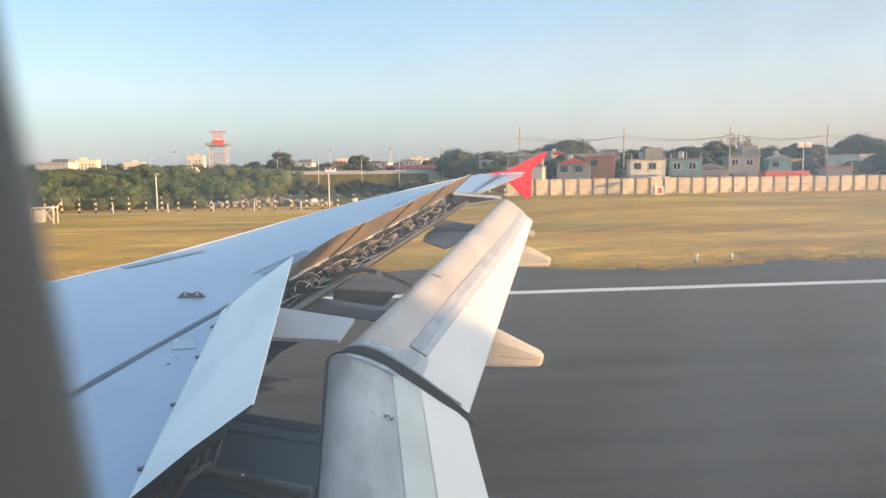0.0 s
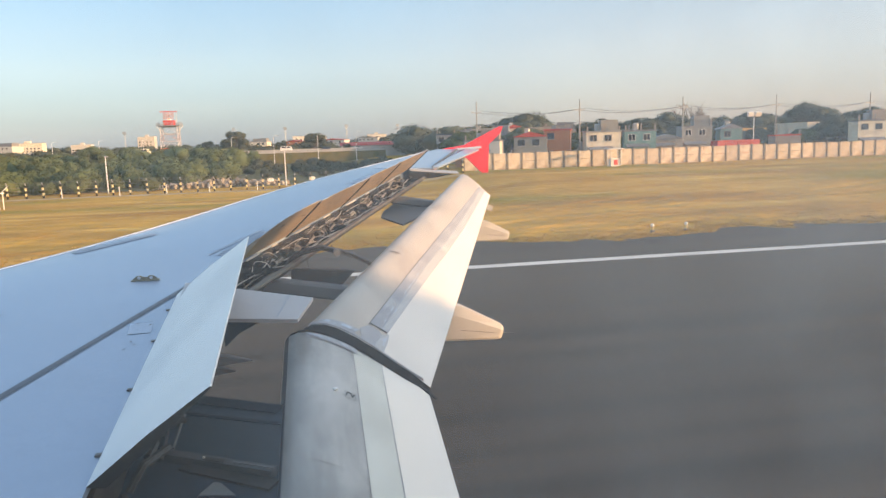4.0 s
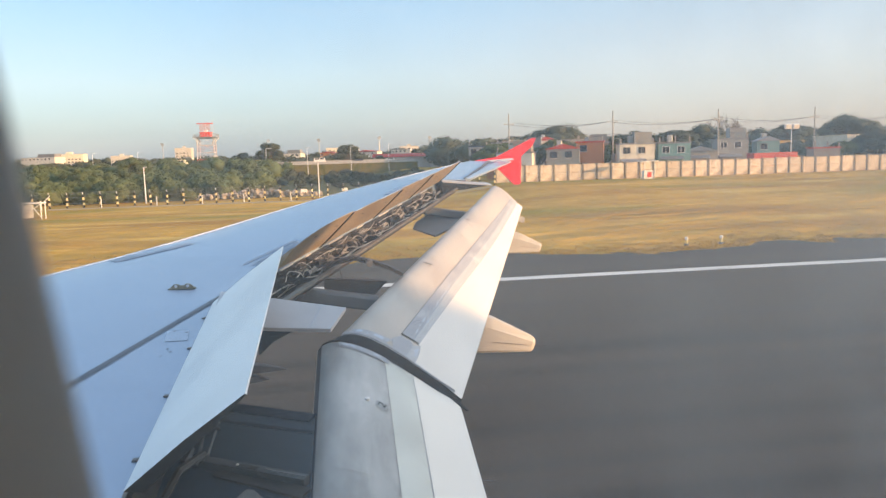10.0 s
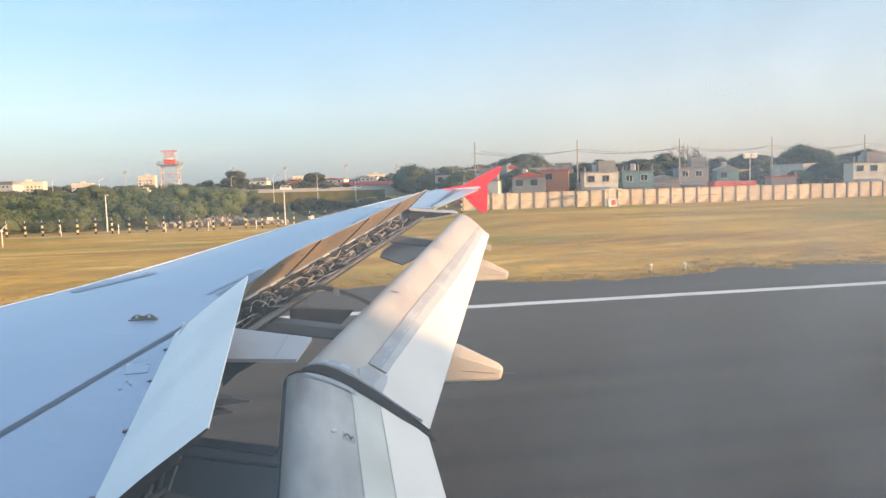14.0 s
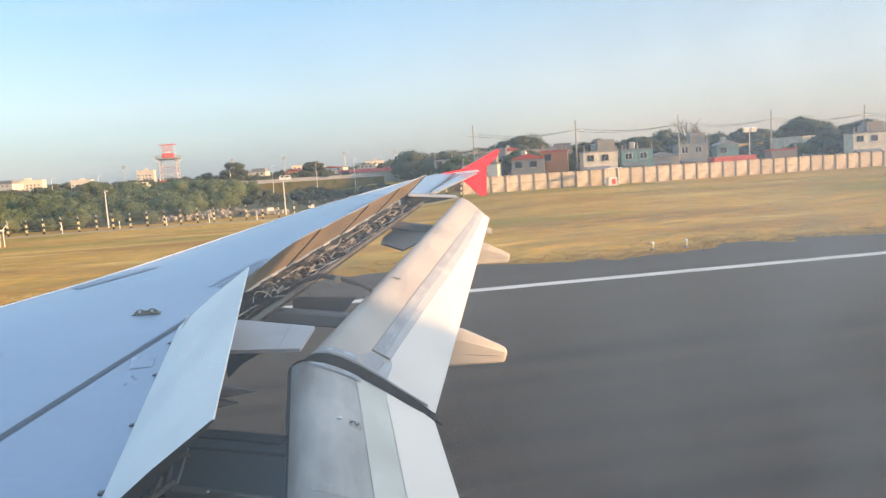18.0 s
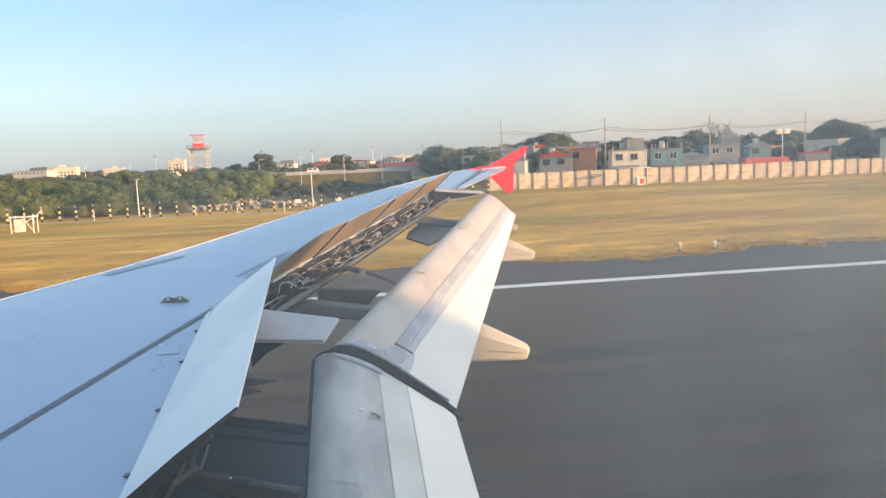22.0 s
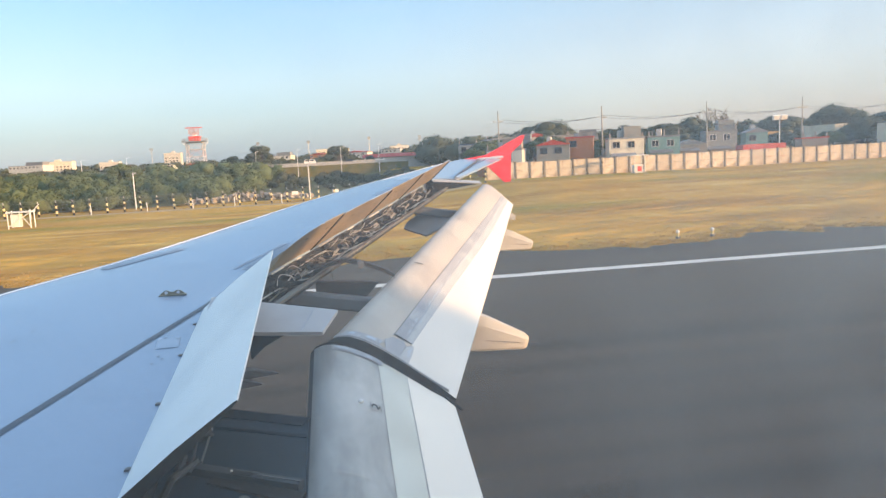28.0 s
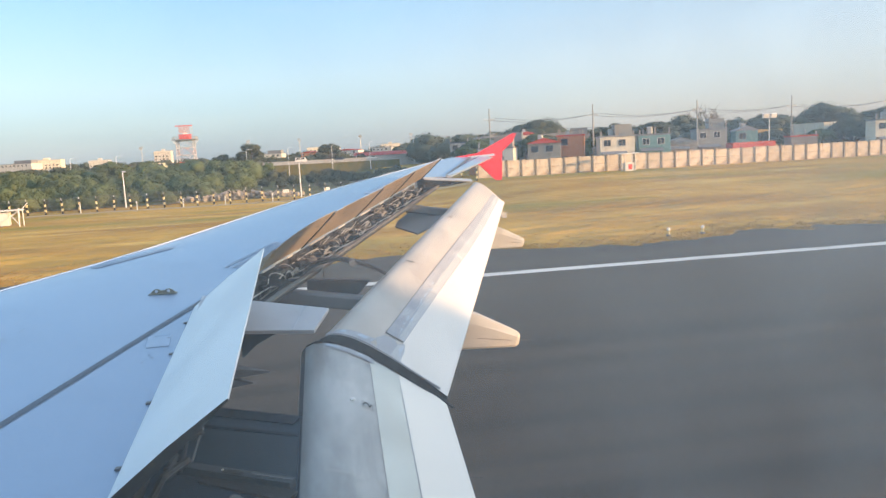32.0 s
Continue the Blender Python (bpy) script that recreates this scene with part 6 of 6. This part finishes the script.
def lattice(z0, z1, mat, other):
    for sx, sy in ((-1, -1), (1, -1), (1, 1), (-1, 1)):
        a, b = leg_half(z0), leg_half(z1)
        bm = B()
        tube(bm, [(sx * a, sy * a, z0), (sx * b, sy * b, z1)], 0.13, 6)
        part("leg", bm, mat, tower)
        tx, ty = (-sy, sx)
        mid = Vector(((sx + tx) * b / 2, (sy + ty) * b / 2, z1))
        for foot in ((sx * a, sy * a, z0), (tx * a, ty * a, z0)):
            bm = B()
            tube(bm, [foot, mid], 0.075, 5)
            part("brace", bm, other, tower)
        bm = B()
        tube(bm, [(sx * a, sy * a, (z0 + z1) / 2), ((sx * 3 + tx) * a / 4, (sy * 3 + ty) * a / 4, (z0 + z1) / 2)], 0.07, 5)
        part("brace", bm, mat, tower)
        bm = B()
        tube(bm, [(sx * b, sy * b, z1), (tx * b, ty * b, z1)], 0.11, 5)
        part("beam", bm, mat, tower)


for i in range(6):
    lattice(14.4 * i / 6, 14.4 * (i + 1) / 6, TOWER_RED if i in (0, 2) else TOWER_FADED, TOWER_FADED if i % 2 else TOWER_PALE)
for sx, sy in ((-1, -1), (1, -1), (1, 1), (-1, 1)):
    bm = B()
    tube(bm, [(sx * 2.6, sy * 2.6, 13.2), (sx * 3.7, sy * 3.7, 14.6)], 0.10, 5)
    part("bracket", bm, TOWER_WHITE, tower)
cuboid("platform", tower, -3.8, 3.8, -3.8, 3.8, 14.6, 14.85, STEEL, "grey platform deck")
for z in (15.3, 15.75):
    for a, b in (((-3.7, -3.7), (3.7, -3.7)), ((3.7, -3.7), (3.7, 3.7)), ((3.7, 3.7), (-3.7, 3.7)), ((-3.7, 3.7), (-3.7, -3.7))):
        bm = B()
        tube(bm, [(*a, z), (*b, z)], 0.05, 5)
        part("railing", bm, STEEL, tower)
for k in range(20):
    a = math.tau * k / 20
    bm = B()
    r = 3.7 / max(abs(math.cos(a)), abs(math.sin(a)))
    tube(bm, [(r * math.cos(a), r * math.sin(a), 14.8), (r * math.cos(a), r * math.sin(a), 15.75)], 0.05, 5)
    part("railing_post", bm, STEEL, tower)
cuboid("cabin", tower, -1.75, 1.75, -1.75, 1.75, 14.85, 16.3, TOWER_RED, "red equipment cabin", 0.12)
cuboid("cabin_roof", tower, -1.9, 1.9, -1.9, 1.9, 16.304, 16.45, TOWER_RED)
cuboid("turret", tower, -0.6, 0.6, -0.6, 0.6, 16.454, 17.1, TOWER_WHITE, "white antenna pedestal", 0.08)
# the antenna: a bowed grid of bars with a red beam above it
bm = B()
for k in range(9):
    box(bm, (0, -0.5 - 0.25 * math.cos((k - 4) * 0.3), 17.1 + 0.24 * k), (3.5, 0.06, 0.13))
dish = part("antenna", bm, TOWER_PALE, tower, "pale red antenna grid")
for k in range(7):
    bm = B()
    tube(bm, [(-1.65 + 0.55 * k, -0.55, 17.05), (-1.65 + 0.55 * k, -0.85, 18.0), (-1.65 + 0.55 * k, -0.55, 19.05)], 0.05, 5)
    part("antenna_rib", bm, TOWER_PALE, dish)
cuboid("beam_antenna", tower, -2.8, 2.8, -0.7, -0.4, 19.2, 19.5, TOWER_RED, "long red beam antenna", 0.05)
bm = B()
tube(bm, [(0, -0.3, 17.0), (0, -0.3, 19.3)], 0.12, 6)
part("antenna_mast", bm, TOWER_WHITE, tower)
bm = B()
tube(bm, [(2.4, 0, 14.8), (2.4, 0, 20.2)], 0.06, 6)
part("lightning_rod", bm, STEEL, tower)

# white steel frame and cabinet standing in the grass
rig = thing("beacon_frame", (-35.5, 86, ground_z(-35.5, 86)), "small white steel frame with cabinet in the grass", "airfield equipment")
for x in (0, 2.3):
    for y in (0, 1.2):
        bm = B()
        tube(bm, [(x, y, 0), (x, y, 1.95)], 0.06, 6)
        part("leg", bm, PIPE_WHITE, rig)
cuboid("deck", rig, -0.15, 2.45, -0.1, 1.3, 1.72, 1.84, PIPE_WHITE)
cuboid("cabinet", rig, 0.25, 1.15, 0.1, 0.9, 0.15, 1.55, TOWER_WHITE, "white cabinet", 0.04)
for a, b in (((0, 0, 0.2), (2.3, 0, 1.7)), ((2.3, 0, 0.2), (1.2, 0, 1.7)), ((2.3, 1.2, 1.9), (2.9, 1.2, 2.5))):
    bm = B()
    tube(bm, [a, b], 0.045, 6)
    part("brace", bm, PIPE_WHITE, rig)

# guard hut by the wall: flat roof on four posts over a red and white box
hut = thing("guard_hut", (47, 111.5, 0), "small white guard hut with flat roof beside the wall", "hut")
for x in (0, 1.7):
    for y in (0, 1.4):
        bm = B()
        tube(bm, [(x, y, 0), (x, y, 2.7)], 0.06, 6)
        part("post", bm, PIPE_WHITE, hut)
cuboid("roof", hut, -0.5, 2.2, -0.4, 1.8, 2.704, 2.84, TOWER_WHITE, "flat white roof", 0.03)
cuboid("body", hut, 0.12, 1.58, 0.12, 1.28, 0.0, 1.25, TOWER_WHITE, "low white box", 0.03)
cuboid("panel", hut, 0.55, 1.2, 0.06, 0.116, 0.25, 1.05, TOWER_RED, "red panel")
cuboid("rail", hut, 0.05, 1.65, 0.02, 0.08, 1.30, 1.36, PIPE_WHITE)

# low runway edge lights in the grass
def edge_light(x, y):
    root = thing("runway_light", (x, y, 0), "small pale runway edge light beside the asphalt", "runway light", "runway edge lights")
    bm = B()
    tube(bm, [(0, 0, 0), (0, 0, 0.10)], 0.11, 10)
    part("base", bm, SEAM, root)
    bm = B()
    tube(bm, [(0, 0, 0.10), (0, 0, 0.28)], 0.05, 8)
    part("stem", bm, POST_YELLOW, root)
    bm = B()
    bmesh.ops.create_uvsphere(bm, u_segments=10, v_segments=8, radius=0.085, matrix=Matrix.Translation((0, 0, 0.34)))
    part("lens", bm, TOWER_WHITE, root, "pale glass lens", smooth=True)
    return root


first = edge_light(15.5, 31.9)
for x in (17.2, 45.5, -14.5):
    copy_thing(first, Matrix.Translation((x, 31.9, 0)))

# red freight box behind the wall
crate = thing("shipping_container", (71, 121, 0), "red corrugated shipping container behind the wall", "container")
cuboid("body", crate, 0, 8.2, 0, 2.4, 0.15, 3.45, ROOF_RED, bevel=0.03)
for k in range(20):
    cuboid("rib", crate, 0.25 + 0.4 * k, 0.42 + 0.4 * k, -0.05, -0.002, 0.3, 3.3, ROOF_RED)
cuboid("skid", crate, 0.1, 8.1, 0.2, 2.2, 0, 0.148, BRICKISH)

# pale rubble heap behind the fence
rnd = random.Random(9)
bm = B()
for _ in range(260):
    x = rnd.uniform(-26, -4)
    s = rnd.uniform(0.2, 0.6)
    h = max(0, 1.2 * (1 - abs(x + 15) / 13)) * rnd.random()
    box(bm, (x, 124 + rnd.uniform(-2, 2), ground_z(x, 124) + h + s * 0.3), (s * 1.4, s, s * 0.8), pose(0, 0, 0, rnd.uniform(0, 90), rnd.uniform(0, 90), rnd.uniform(0, 90)))
tagged(link("rubble", bm, RUBBLE), "pale heap of broken rubble behind the fence", "rubble", kind="stuff")

# dry tufts: clumps along the asphalt's edge, thinner further out
rng = np.random.default_rng(5)
clumps = 7000
cx = rng.uniform(-70, 115, clumps)
cy = 31.7 + np.abs(rng.normal(0, 1.0, clumps)) * np.where(rng.random(clumps) < 0.55, 0.8, 2.4) + np.array([edge_jag(x) for x in cx])
size = rng.uniform(0.10, 0.42, clumps)
pick = rng.integers(0, clumps, 130000)
n = len(pick)
r = np.abs(rng.normal(0, 0.55, n)) * size[pick]
th = rng.uniform(0, math.tau, n)
px, py = cx[pick] + r * np.cos(th) * 1.6, cy[pick] + r * np.sin(th)
hh = size[pick] * rng.uniform(0.10, 0.32, n) * np.exp(-r / size[pick] * 0.5)
aa = rng.uniform(0, math.tau, n)
ww = rng.uniform(0.010, 0.030, n)
lean = rng.normal(0, 0.07, (n, 2)) + np.stack([np.cos(th), np.sin(th)], 1) * (r * 0.25)[:, None]
base = np.stack([px, py, np.zeros(n)], 1)
dx = np.stack([np.cos(aa) * ww, np.sin(aa) * ww, np.zeros(n)], 1)
tip = base + np.stack([lean[:, 0], lean[:, 1], hh], 1)
verts = np.stack([base - dx, base + dx, tip], 1).reshape(-1, 3)
me = bpy.data.meshes.new("grass")
me.from_pydata(verts.tolist(), [], np.arange(n * 3).reshape(-1, 3).tolist())
me.materials.append(BLADE)
tagged(new("grass", me), "dry golden grass tufts beside the runway", "grass", kind="stuff")
